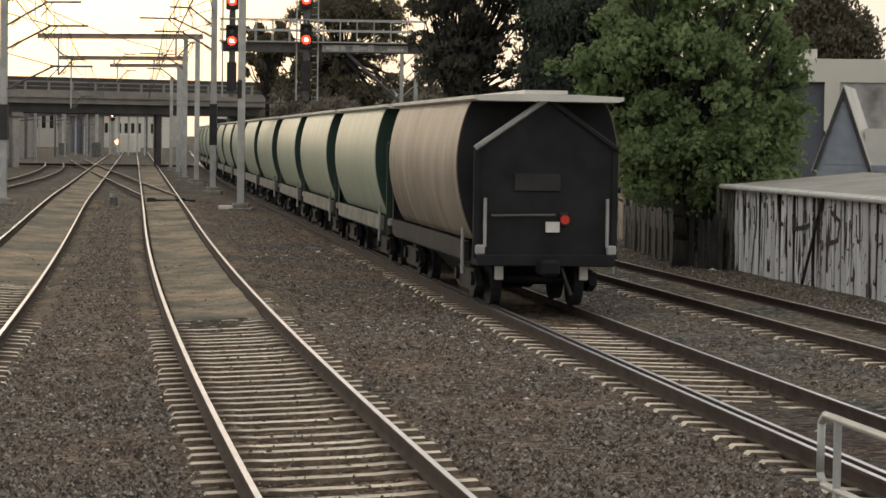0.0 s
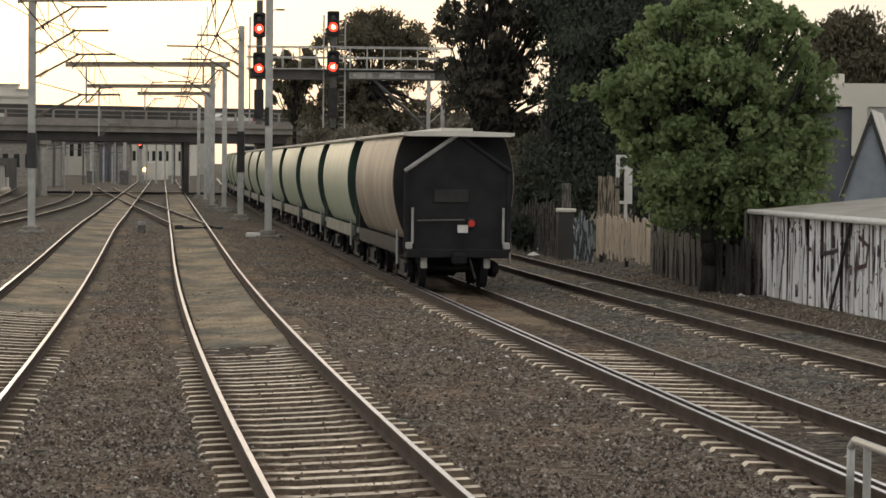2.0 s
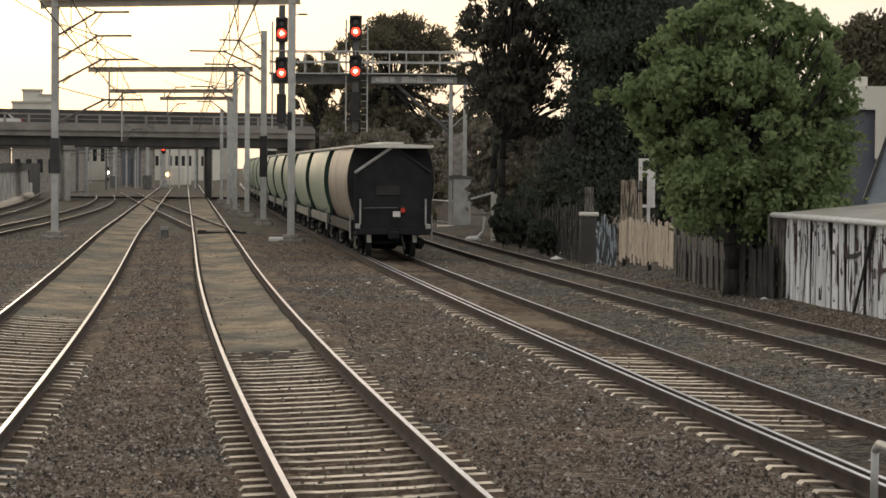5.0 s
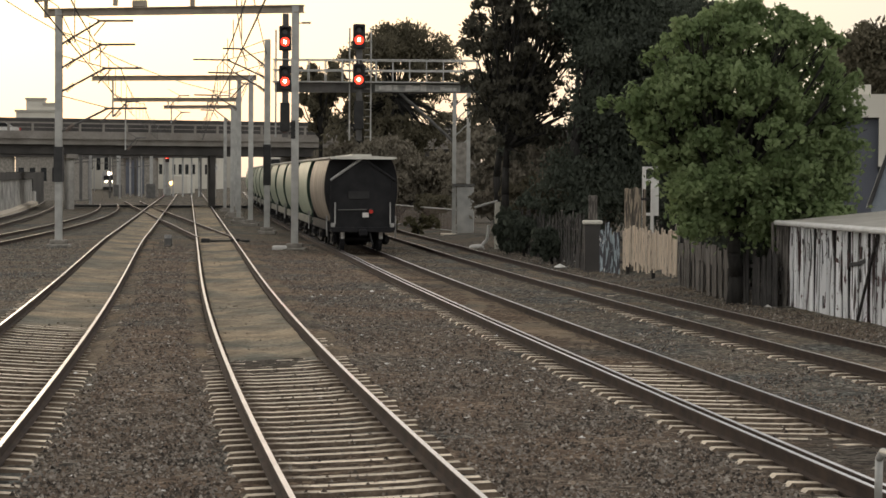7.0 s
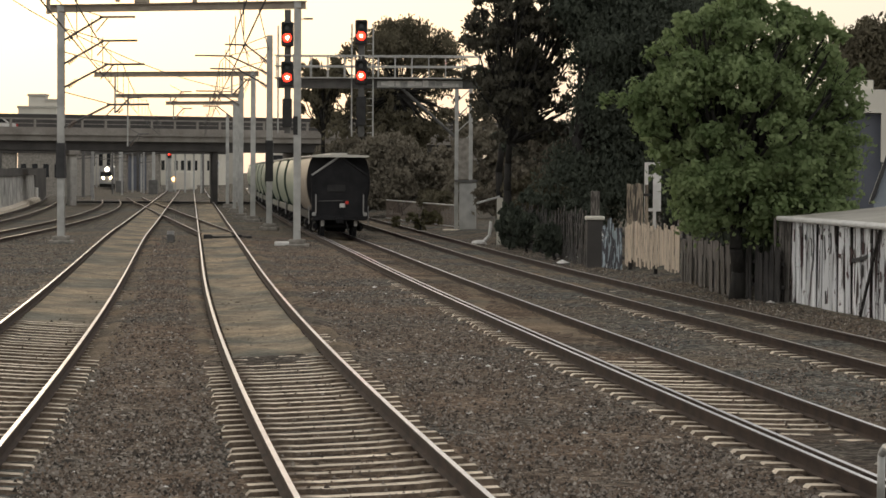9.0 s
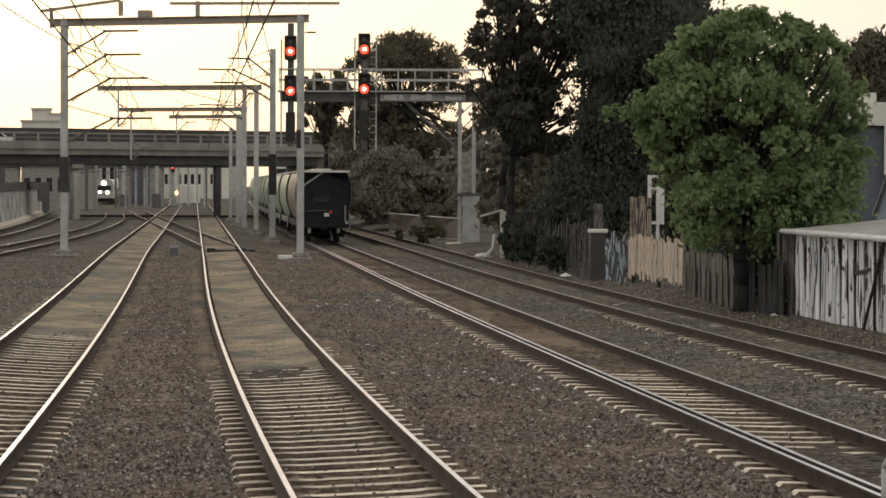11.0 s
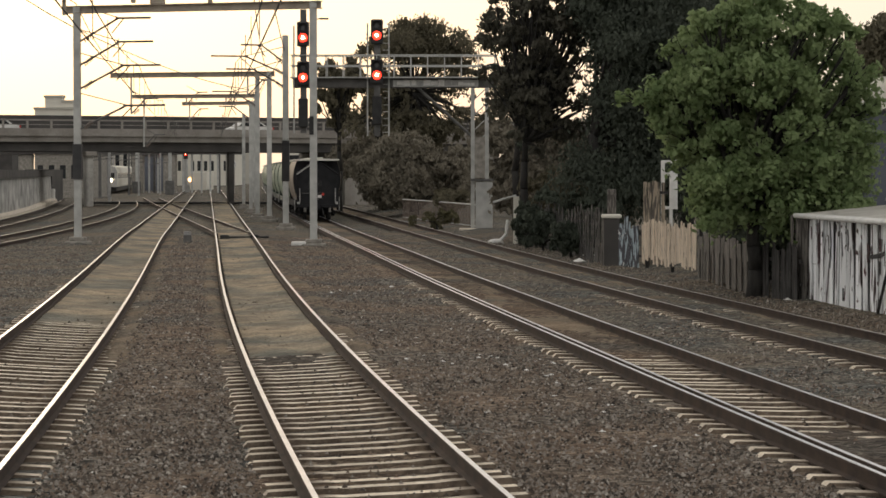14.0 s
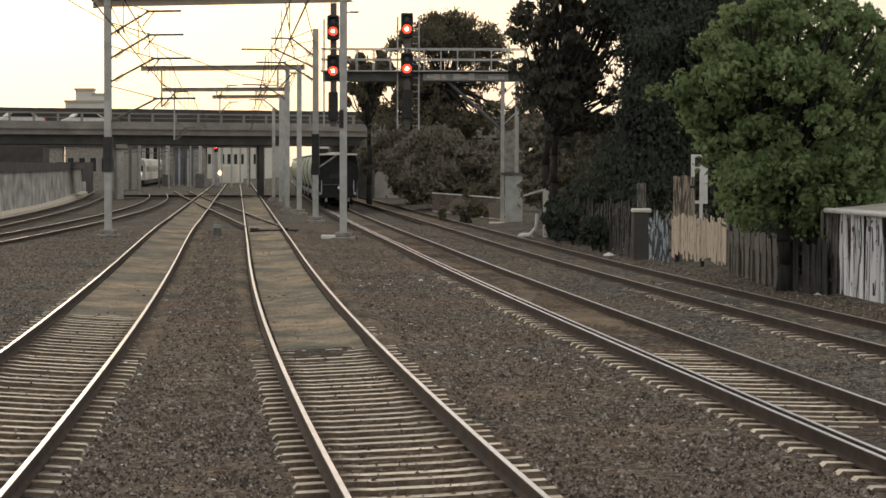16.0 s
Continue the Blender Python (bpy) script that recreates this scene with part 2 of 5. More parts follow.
M_BARK = mat("tree_bark", (0.018, 0.017, 0.016), (0.04, 0.037, 0.033), scale=4, rough=0.95, bump=0.6, stretch=(3, 3, 0.6))
M_LEAF = leafy("fresh_green_leaves", (0.15, 0.215, 0.09), (0.35, 0.43, 0.215), 0.5)
M_LEAF_DARK = leafy("dark_gum_leaves", (0.052, 0.063, 0.049), (0.10, 0.116, 0.087), 0.25)
M_LEAF_GUM = leafy("brownish_gum_leaves", (0.066, 0.062, 0.048), (0.118, 0.112, 0.085), 0.25)
M_LEAF_OLIVE = leafy("dull_olive_leaves", (0.10, 0.09, 0.06), (0.175, 0.155, 0.105), 0.2)
M_GRASS = leafy("dry_grass", (0.10, 0.095, 0.05), (0.2, 0.18, 0.11), 0.15)
M_PLANK_WHITE = peeling("flaking_white_boards", (0.88, 0.89, 0.90), (0.06, 0.04, 0.04), cut=0.415, scale=1.5, stretch=(3.4, 3.4, 0.42), extra=(0.10, 0.05, 0.055))
M_PLANK_TAN = peeling("tan_painted_boards", (0.70, 0.58, 0.45), (0.13, 0.11, 0.09), cut=0.38)
M_PLANK_BLUE = peeling("daubed_boards", (0.42, 0.50, 0.54), (0.07, 0.07, 0.08), cut=0.52, scale=2.2, stretch=(3, 3, 1.0), extra=(0.75, 0.75, 0.74))
M_PLANK_BROWN = peeling("bare_brown_boards", (0.34, 0.28, 0.21), (0.10, 0.085, 0.07), cut=0.5)
M_PLANK_GREY = peeling("bare_grey_boards", (0.17, 0.155, 0.14), (0.07, 0.062, 0.055), cut=0.5)
M_PLANK_DIM = peeling("dim_grey_boards", (0.15, 0.14, 0.13), (0.04, 0.036, 0.033), cut=0.56, stretch=(5, 5, 1.4))
M_PLANK_DARK = peeling("dark_boards", (0.06, 0.055, 0.052), (0.025, 0.023, 0.022), cut=0.5)
M_BOARD_BLUE = mat("blue_grey_weatherboard", (0.24, 0.28, 0.33), (0.32, 0.36, 0.41), scale=2, rough=0.7)
M_ROOF = mat("pale_iron_roof", (0.56, 0.54, 0.49), (0.72, 0.70, 0.65), scale=1, rough=0.6)
M_MAROON = mat("maroon_brown_paint", (0.05, 0.025, 0.025), (0.12, 0.07, 0.07), scale=4, rough=0.85)
M_TRIM = mat("dark_trim", (0.03, 0.03, 0.033), (0.06, 0.06, 0.06), scale=2, rough=0.7)
M_RED = mat("red_signal_lens", (0.5, 0.01, 0.01), (0.6, 0.02, 0.01), rough=0.3, glow=(1.0, 0.035, 0.016, 4.5))
M_REDCORE = mat("red_signal_core", (0.9, 0.4, 0.3), (1, 0.5, 0.4), rough=0.3, glow=(1.0, 0.16, 0.08, 170.0))
M_TAIL = mat("red_tail_lamp", (0.2, 0.015, 0.01), (0.26, 0.02, 0.015), rough=0.3, glow=(1.0, 0.05, 0.03, 0.15))
M_HEAD = mat("headlight", (0.9, 0.8, 0.6), (1, 0.9, 0.7), rough=0.3, glow=(1.0, 0.78, 0.5, 25.0))
M_AMBER = mat("amber_light", (0.9, 0.5, 0.2), (1, 0.6, 0.3), rough=0.3, glow=(1.0, 0.55, 0.2, 6.0))
M_GLASS = mat("dark_glass", (0.02, 0.022, 0.025), (0.03, 0.032, 0.035), rough=0.1)
M_TRAIN_RED = mat("red_car_paint", (0.45, 0.05, 0.04), (0.5, 0.06, 0.05), rough=0.3)
M_TYRE = mat("tyre_rubber", (0.015, 0.015, 0.015), (0.03, 0.03, 0.03), rough=0.9)
M_BLUEGREY = mat("far_blue_grey_wall", (0.10, 0.11, 0.14), (0.15, 0.16, 0.19), scale=0.4, rough=0.8)


# ---- building blocks ----
def to_mesh(name, bm, material, smooth=False):
    me = bpy.data.meshes.new(name)
    bm.to_mesh(me)
    bm.free()
    if smooth:
        me.shade_smooth()
    for m in material if isinstance(material, (list, tuple)) else [material]:
        me.materials.append(m)
    return me


def part(name, bm, material, parent, label="", smooth=False):
    ob = new(name, to_mesh(name, bm, material, smooth))
    ob.parent = parent
    return tagged(ob, label)


def thing(name, label, category, at=(0, 0, 0), turn=0.0, group="", kind=""):
    ob = new(name)
    ob.matrix_basis = pose(*at, 0, 0, turn)
    return tagged(ob, label, category, group, kind)


def box(x0, x1, y0, y1, z0, z1, bm=None, bevel=0.0):
    b2 = bmesh.new()
    bmesh.ops.create_cube(b2, size=1, matrix=Matrix.LocRotScale(((x0 + x1) / 2, (y0 + y1) / 2, (z0 + z1) / 2), None, (x1 - x0, y1 - y0, z1 - z0)))
    if bevel:
        bmesh.ops.bevel(b2, geom=b2.edges[:], offset=bevel, segments=1, affect='EDGES')
    if bm is None:
        return b2
    return join(bm, b2)


def join(bm, b2):
    tmp = bpy.data.meshes.new("tmp")
    b2.to_mesh(tmp)
    b2.free()
    bm.from_mesh(tmp)
    bpy.data.meshes.remove(tmp)
    return bm


def tube(p, q, r, bm=None, sides=8, r2=None):
    p, q = Vector(p), Vector(q)
    d = q - p
    bm = bm or bmesh.new()
    m = Matrix.Translation((p + q) / 2) @ d.to_track_quat('Z', 'Y').to_matrix().to_4x4()
    bmesh.ops.create_cone(bm, cap_ends=True, segments=sides, radius1=r, radius2=r if r2 is None else r2, depth=d.length, matrix=m)
    return bm


def prism(outline, y0, y1, bm=None):
    """An outline in x and z, drawn out from y0 to y1."""
    bm = bm or bmesh.new()
    a = [bm.verts.new((x, y0, z)) for x, z in outline]
    b = [bm.verts.new((x, y1, z)) for x, z in outline]
    n = len(a)
    for i in range(n):
        bm.faces.new((a[i], a[(i + 1) % n], b[(i + 1) % n], b[i]))
    bm.faces.new(a), bm.faces.new(b[::-1])
    bmesh.ops.recalc_face_normals(bm, faces=bm.faces[:])
    return bm


def sweep(path, profile, bm=None, mats=None):
    """A profile (offset to the right, height) drawn along a path of (x, y, z)."""
    bm = bm or bmesh.new()
    rings = []
    for i, p in enumerate(path):
        a, b = Vector(path[max(i - 1, 0)]), Vector(path[min(i + 1, len(path) - 1)])
        d = (b - a).normalized()
        side = Vector((d.y, -d.x, 0)).normalized()
        rings.append([bm.verts.new(Vector(p) + side * o + Vector((0, 0, h))) for o, h in profile])
    n = len(profile)
    for r, s in zip(rings, rings[1:]):
        for j in range(n):
            f = bm.faces.new((r[j], r[(j + 1) % n], s[(j + 1) % n], s[j]))
            if mats:
                f.material_index = mats[j]
    bm.faces.new(rings[0]), bm.faces.new(rings[-1][::-1])
    bmesh.ops.recalc_face_normals(bm, faces=bm.faces[:])
    return bm


# ---- the lie of the tracks ----
def poly(cs, lim=260.0):
    def centre(y):
        q = min(max(y, -20.0), lim)
        v = sum(c * q ** i for i, c in enumerate(cs))
        d = sum(i * c * q ** (i - 1) for i, c in enumerate(cs) if i)
        return v + d * (y - q)
    return centre


_near_a = poly((-3.545, -0.0645, -5.26e-4, 2.152e-6))


def LINE_A(y):
    return _near_a(y) if y < 125 else _near_a(125) - 0.1010 * (y - 125)


def eased(y0, x0, slope, c):
    """A straight line that bends aside towards the camera, nearer than y0."""
    return lambda y: x0 + slope * (y - y0) + (c * (y0 - max(y, -20.0)) ** 2 if y < y0 else 0.0)


_near_m = poly((2.6764, -0.155725, 6.4303e-4, -2.52852e-6))


def LINE_M(y):
    return _near_m(y) if y < 88 else _near_m(88) - 0.1020 * (y - 88)



_near_d, _far_d = poly((7.80, -0.1307, 1.75e-4)), poly((7.65, -0.119886, 6.8436e-5))


def LINE_D(y):
    return _near_d(y) if y < 85 else _far_d(y)



_near_e = eased(96.0, 0.76, -0.0975, 3.03e-4)


def LINE_E(y):
    return _near_e(y) if y < 100 else _near_e(100) - 0.1030 * (y - 100)




def bent(pts):
    """A smooth line through a few places (y, x)."""
    ys, xs = [p[0] for p in pts], [p[1] for p in pts]
    cs = np.polyfit(ys, xs, min(3, len(pts) - 1))
    return lambda y: float(np.polyval(cs, y))


LINE_F = bent([(60, -18.3), (102, -19.28), (112, -19.72), (144, -21.4), (180, -25.1), (235, -32.0)])
LINE_G = bent([(90, -22.0), (136, -25.56), (180, -30.4), (216, -35.18), (260, -41.5)])
LINE_X = bent([(112, -10.3), (128, -12.5), (140, -14.4), (162, -18.0), (193, -22.8), (234, -28.8), (275, -35)])
RAIL_H = 0.18
# how much higher the right rail lies than the left, where a line leans into its bend
CANT_A, CANT_M, CANT_D = -0.10, 0.07, -0.05


def heading(line, y):
    return math.degrees(math.atan2(-(line(y + 0.5) - line(y - 0.5)), 1.0))


def line_path(line, y0, y1, step, offset=0.0, z=0.0):
    out, y = [], y0
    while y <= y1 + 1e-6:
        a = math.atan(line(y + 0.5) - line(y - 0.5))
        out.append((line(y) + offset * math.cos(a), y - offset * math.sin(a), z))
        y += step
    return out


RAIL = [(-0.065, 0.0), (-0.065, 0.02), (-0.012, 0.04), (-0.012, 0.135), (-0.036, 0.145), (-0.036, 0.174), (-0.029, 0.18),
        (0.029, 0.18), (0.036, 0.174), (0.036, 0.145), (0.012, 0.135), (0.012, 0.04), (0.065, 0.02), (0.065, 0.0)]
RAIL_MATS = [0, 0, 0, 0, 0, 0, 1, 0, 0, 0, 0, 0, 0, 0]


def rail(track, line, y0, y1, offset, head, step=2.0, z=0.0):
    return part("rail", sweep(line_path(line, y0, y1, step, offset, z), RAIL, mats=RAIL_MATS), [M_RAILSIDE, head], track, "steel rail with a worn bright head")


def sleeper_mesh():
    """A concrete sleeper: raised rail seats, a dip between, sloping flanks."""
    bm = bmesh.new()
    stations = [(-1.25, -0.03), (-1.2, 0.018), (-0.6, 0.018), (-0.45, 0.008), (0.45, 0.008), (0.6, 0.018), (1.2, 0.018), (1.25, -0.03)]
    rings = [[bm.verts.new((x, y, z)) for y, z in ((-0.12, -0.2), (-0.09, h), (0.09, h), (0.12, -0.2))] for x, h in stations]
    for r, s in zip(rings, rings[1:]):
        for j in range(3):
            # tops keep bare concrete, flanks take the darker grime-and-shade colour
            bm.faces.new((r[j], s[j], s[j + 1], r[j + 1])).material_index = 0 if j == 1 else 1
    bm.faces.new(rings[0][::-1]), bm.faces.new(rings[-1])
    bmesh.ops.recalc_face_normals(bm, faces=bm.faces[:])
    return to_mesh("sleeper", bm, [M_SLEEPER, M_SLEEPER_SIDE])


SLEEPER = sleeper_mesh()


def sleepers(track, line, y0, y1, pitch, cant=0.0):
    y = y0
    rnd = random.Random(int(y0 * 7 + line(30) * 13))
    while y < y1:
        ob = new("sleeper", SLEEPER)
        ob.parent = track
        ob.matrix_basis = pose(line(y) + rnd.uniform(-0.05, 0.05), y + rnd.uniform(-0.035, 0.035), rnd.uniform(-0.012, 0.006), 0, -math.degrees(cant / 1.67), heading(line, y) + rnd.uniform(-1.3, 1.3))
        y += pitch


def strip(name, line, y0, y1, half, z_of, material, parent, step=0.5, cross=10, offset=0.0, label=""):
    """A band of dirt or stone along a line, with its own uneven height."""
    verts, faces, rows = [], [], 0
    y = y0
    while y <= y1:
        for j in range(cross + 1):
            u = -1 + 2 * j / cross
            x = line(y) + offset + u * half
            verts.append((x, y, z_of(u, y) + 0.018 * noise.noise((x * 2.5, y * 2.5, 3.1)) + 0.02 * noise.noise((x * 0.6, y * 0.4, 7.7))))
        rows += 1
        y += step
    for i in range(rows - 1):
        for j in range(cross):
            a = i * (cross + 1) + j
            faces.append((a, a + 1, a + cross + 2, a + cross + 1))
    me = bpy.data.meshes.new(name)
    me.from_pydata(verts, [], faces)
    me.shade_smooth()
    me.materials.append(material)
    ob = new(name, me)
    ob.parent = parent
    return tagged(ob, label)


# ---- ground ----
def make_ground():
    """One sheet to the horizon; fine near the tracks, flat far away."""
    xs = sorted(set([-3000, -1200, -400, -150, -80] + [round(-60 + 1.5 * i, 2) for i in range(70)] + [60, 100, 250, 800, 3000]))
    ys = sorted(set([-600, -120, -30] + [round(-6 + 1.5 * i, 2) for i in range(145)] + [230, 260, 320, 420, 700, 1500, 4500]))
    verts, faces = [], []
    for y in ys:
        for x in xs:
            d = x - LINE_E(min(max(y, 0), 190))
            bank = 0.0
            if y < 200:
                bank = 0.0 if d < 2.2 else min((d - 2.2) * 0.12, 0.25)
            verts.append((x, y, -0.085 + bank + (0.04 * noise.noise((x * 0.35, y * 0.35, 0)) if abs(x) < 70 and -10 < y < 230 else 0)))
    w = len(xs)
    for i in range(len(ys) - 1):
        for j in range(w - 1):
            a = i * w + j
            faces.append((a, a + 1, a + w + 1, a + w))
    me = bpy.data.meshes.new("ground")
    me.from_pydata(verts, [], faces)
    me.shade_smooth()
    me.materials.append(M_BALLAST_GREY)
    return tagged(new("ground", me), "dark grey-brown crushed stone ballast across the rail yard", "ground", kind="structure")


make_ground()


def make_track(name, label, line, y0, y1, head, third=False, fill=None, dirt=None, step=2.0, cant=0.0, low=0.0):
    t = thing(name, label, "track", kind="structure")
    rail(t, line, y0, y1, -0.835, head, step, -cant / 2 - low)
    rail(t, line, y0, y1, 0.835, head, step, cant / 2 - low)
    if third:
        rail(t, line, y0, y1, -0.67, head, step, -cant * 0.4)
    if fill:
        strip("dirt_fill", line, 12, min(y1, 240), 0.72, fill, dirt or M_DIRT, t, label="sandy dirt packed between the rails")
    return t


def ramp(y, a, b, lo, hi):
    """From lo before a to hi past b."""
    u = min(max((y - a) / (b - a), 0.0), 1.0)
    return lo + (hi - lo) * u * u * (3 - 2 * u)


def bed(name, left, right, y0, y1, high, step=0.35, width=0.3, rough=1.0, ends=(None, None), material=None, cant=0.0):
    """Ballast heaped between two lines, uneven enough to bury sleepers in places. ends: its height over the sleeper ends at either edge."""
    verts, faces, rows, y = [], [], 0, y0
    n = max(4, int((right(y0) - left(y0)) / width))
    while y <= y1:
        a, b = left(y), right(y)
        for j in range(n + 1):
            u = j / n
            x = a + (b - a) * u
            h = high(y) if callable(high) else high
            for edge, low in ((u * (b - a), ends[0]), ((1 - u) * (b - a), ends[1])):
                if low:
                    h += (low(y) - h) * ramp(edge + 0.12 * noise.noise((x * 0.8, y * 0.8, 9.0)), 0.36, 0.6, 1.0, 0.0)
            h += cant * (x - (a + b) / 2) / 1.67
            verts.append((x, y, h + rough * (0.035 * noise.noise((x * 1.1, y * 0.9, 1.3)) + 0.035 * noise.noise((x * 3.3, y * 3.0, 4.2)))))
        rows += 1
        y += step
    for i in range(rows - 1):
        for j in range(n):
            k = i * (n + 1) + j
            faces.append((k, k + 1, k + n + 2, k + n + 1))
    me = bpy.data.meshes.new(name)
    me.from_pydata(verts, [], faces)
    me.shade_smooth()
    me.materials.append(material or M_BALLAST)
    return tagged(new(name, me), "heaped dark brown track ballast", "ballast", kind="structure")


bed("ballast_bed_1", lambda y: LINE_A(y) - 12, lambda y: LINE_A(y) - 0.93, 16, 100, 0.02, 0.5, 0.3, ends=(None, lambda y: ramp(y, 40, 52, -0.02, 0.06)), material=M_BALLAST_GREY)
bed("ballast_bed_2", lambda y: LINE_A(y) + 0.93, lambda y: LINE_M(y) - 0.93, 16, 100, 0.015, width=0.15,
    ends=(lambda y: ramp(y, 36, 46, -0.14, -0.05), lambda y: ramp(y, 30, 42, -0.085, -0.02)))
bed("ballast_bed_3", lambda y: LINE_M(y) + 0.93, lambda y: LINE_D(y) - 0.95, 16, 110, 0.018, width=0.2,
    ends=(lambda y: ramp(y, 30, 46, 0.014, 0.05), lambda y: ramp(y, 46, 56, 0.012, 0.035)))
bed("ballast_bed_4", lambda y: LINE_D(y) + 0.93, lambda y: LINE_E(y) - 0.93, 16, 120, 0.03, width=0.2,
    ends=(None, lambda y: ramp(y, 52, 62, -0.012, 0.03)), material=M_BALLAST_GREY)
bed("ballast_bed_7", lambda y: LINE_M(y) - 0.77, lambda y: LINE_M(y) + 0.77, 16, 60, lambda y: ramp(y, 31, 39.5, -0.030, 0.004), rough=0.6, width=0.15, step=0.2, material=M_BALLAST_RUST, cant=CANT_M)
bed("ballast_bed_8", lambda y: LINE_A(y) - 0.77, lambda y: LINE_A(y) + 0.77, 16, 70, lambda y: ramp(y, 36, 46, -0.03, -0.008), rough=0.3, width=0.15, step=0.2, material=M_BALLAST_RUST, cant=CANT_A)
bed("ballast_bed_5", lambda y: LINE_D(y) - 0.6, lambda y: LINE_D(y) + 0.77, 16, 100, lambda y: max(ramp(y, 37, 41, -0.035, 0.04), ramp(y, 26, 29.5, 0.04, -0.035)), rough=0.6, width=0.2, material=M_BALLAST_RUST, cant=CANT_D)
bed("ballast_bed_6", lambda y: LINE_E(y) - 0.77, lambda y: LINE_E(y) + 0.77, 16, 120, 0.02, rough=0.5, material=M_BALLAST_GREY)

track_m = make_track("track_1", "worn railway track with bright rails and sandy fill", LINE_M, -10, 420, M_RAILTOP, cant=CANT_M,
                     fill=lambda u, y: ramp(y, 36, 40.5, -0.12, 0.03) + 0.02 * u * u + 0.03 * noise.noise((y * 0.5, u * 1.5, 2.0)) + 0.035 * noise.noise((y * 2.2, u * 3.0, 5.0)) + CANT_M * 0.43 * u)
track_a = make_track("track_2", "railway track with bright rails and dirt-filled bed", LINE_A, -10, 420, M_RAILTOP, cant=CANT_A,
                     fill=lambda u, y: ramp(y, 38, 50, -0.12, 0.025) + 0.02 * u * u + CANT_A * 0.43 * u)
track_d = make_track("track_3", "dual gauge track with three rusty rails", LINE_D, -10, 420, M_RAILTOP, third=True, cant=CANT_D, dirt=M_SHOULDER,
                     fill=lambda u, y: ramp(y, 38, 44, -0.12, 0.035) + 0.06 * noise.noise((y * 0.3, u, 0)) + CANT_D * 0.43 * u)
track_e = make_track("track_4", "railway track beside the fences, ballast to the rails", LINE_E, -10, 260, M_RAILDULL, dirt=M_SHOULDER,
                     fill=lambda u, y: 0.004 + 0.06 * noise.noise((y * 0.25, 2 * u, 0)))
for tr, line, off, half, y0, y1, z in ((track_a, LINE_A, 1.24, 0.3, 36, 112, -0.015), (track_a, LINE_A, -1.2, 0.22, 48, 110, 0.05), (track_m, LINE_M, 1.22, 0.26, 36, 98, 0.06), (track_m, LINE_M, -1.16, 0.22, 36, 84, 0.0),
                                      (track_d, LINE_D, -1.2, 0.2, 58, 100, 0.02)):
    strip("dirt_shoulder", line, y0, y1, half, lambda u, y: z + ramp(y, y0, y0 + 5, -0.16, 0.0) - 0.05 * u * u + 0.055 * noise.noise((y * 0.45, u, off * 3)) + 0.03 * noise.noise((y * 2.0, u * 3, off)), M_SHOULDER, tr, offset=off, label="brown dirt along the sleeper ends")
track_f = make_track("track_5", "curving siding with dull rails", LINE_F, 55, 235, M_RAILDULL)
track_g = make_track("track_6", "far siding curving along the wall", LINE_G, 85, 260, M_RAILDULL)
track_x = make_track("track_7", "crossover rails joining two lines", LINE_X, 111, 262, M_RAILDULL, low=0.006)


# ---- bridge ----
def make_bridge():
    """A road bridge over the yard: girder, deck slab, parapet wall with open panels, round-edged piers."""
    b = thing("road_bridge", "weathered grey concrete road bridge over the rail yard", "bridge", (-29.0, 214, 0), 26, kind="structure")
    # girders in a much darker tone than the deck
    part("girder", box(-260, 180, 0.5, 11.5, 4.9, 5.75), M_BRIDGE_DK, b, "dark girders under the deck")
    bm = box(-260, 180, 0.0, 12, 5.75, 6.35)
    box(-260, 180, -0.25, 0.1, 6.25, 6.5, bm)
    part("deck", bm, M_BRIDGE, b)
    part("roadway", box(-260, 180, 0.6, 11.4, 6.35, 6.42), M_STEEL, b, "dark asphalt roadway")
    part("parapet", box(-260, 180, -0.1, 0.15, 6.5, 6.95), M_BRIDGE, b)
    part("coping", box(-260, 180, -0.1, 0.14, 7.62, 7.76), M_BRIDGE, b)
    post = to_mesh("parapet_post", box(-0.09, 0.09, -0.08, 0.12, 6.95, 7.62), M_BRIDGE)
    rail_bar = to_mesh("rail_bar", box(-1.0, 1.0, 0.0, 0.05, 7.25, 7.31), M_BRIDGE)
    for i in range(68):
        for nm, me, dx in (("parapet_post", post, 0), ("rail_bar", rail_bar, 1.1)):
            ob = new(nm, me)
            ob.parent = b
            ob.matrix_basis = pose(-115 + 2.2 * i + dx, 0, 0)
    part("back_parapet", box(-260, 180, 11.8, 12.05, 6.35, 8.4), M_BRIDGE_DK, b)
    for x in (-62, -32, -3.4):
        part("crosshead", box(x - 0.55, x + 0.55, 0.3, 2.4, 4.45, 4.9, bevel=0.08), M_BRIDGE, b)
        for y, dx in ((1.2, 0.0), (10.8, 2.9)):
            part("pier", box(x + dx - 0.32, x + dx + 0.32, y - 0.5, y + 0.5, -0.3, 4.9, bevel=0.12), M_PIER, b, "pale concrete pier")
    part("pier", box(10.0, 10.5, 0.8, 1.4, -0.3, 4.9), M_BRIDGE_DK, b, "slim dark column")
    part("abutment", box(21.5, 38, 0.3, 11.7, -0.3, 4.9), M_BRIDGE, b)
    return b


make_bridge()


def street_lamp(x, y, top, reach):
    l = thing("street_lamp", "tall street lamp on the bridge", "street lamp")
    part("pole", tube((x, y, 6.4), (x, y, top), 0.11, r2=0.07), M_GALV, l)
    part("arm", tube((x, y, top), (x + reach, y, top + 0.15), 0.05), M_GALV, l)
    part("lantern", box(x + reach - 0.15, x + reach + 0.75, y - 0.15, y + 0.15, top + 0.05, top + 0.22, bevel=0.05), M_STEEL, l)


street_lamp(-13.2, 226.5, 17.6, 1.0)


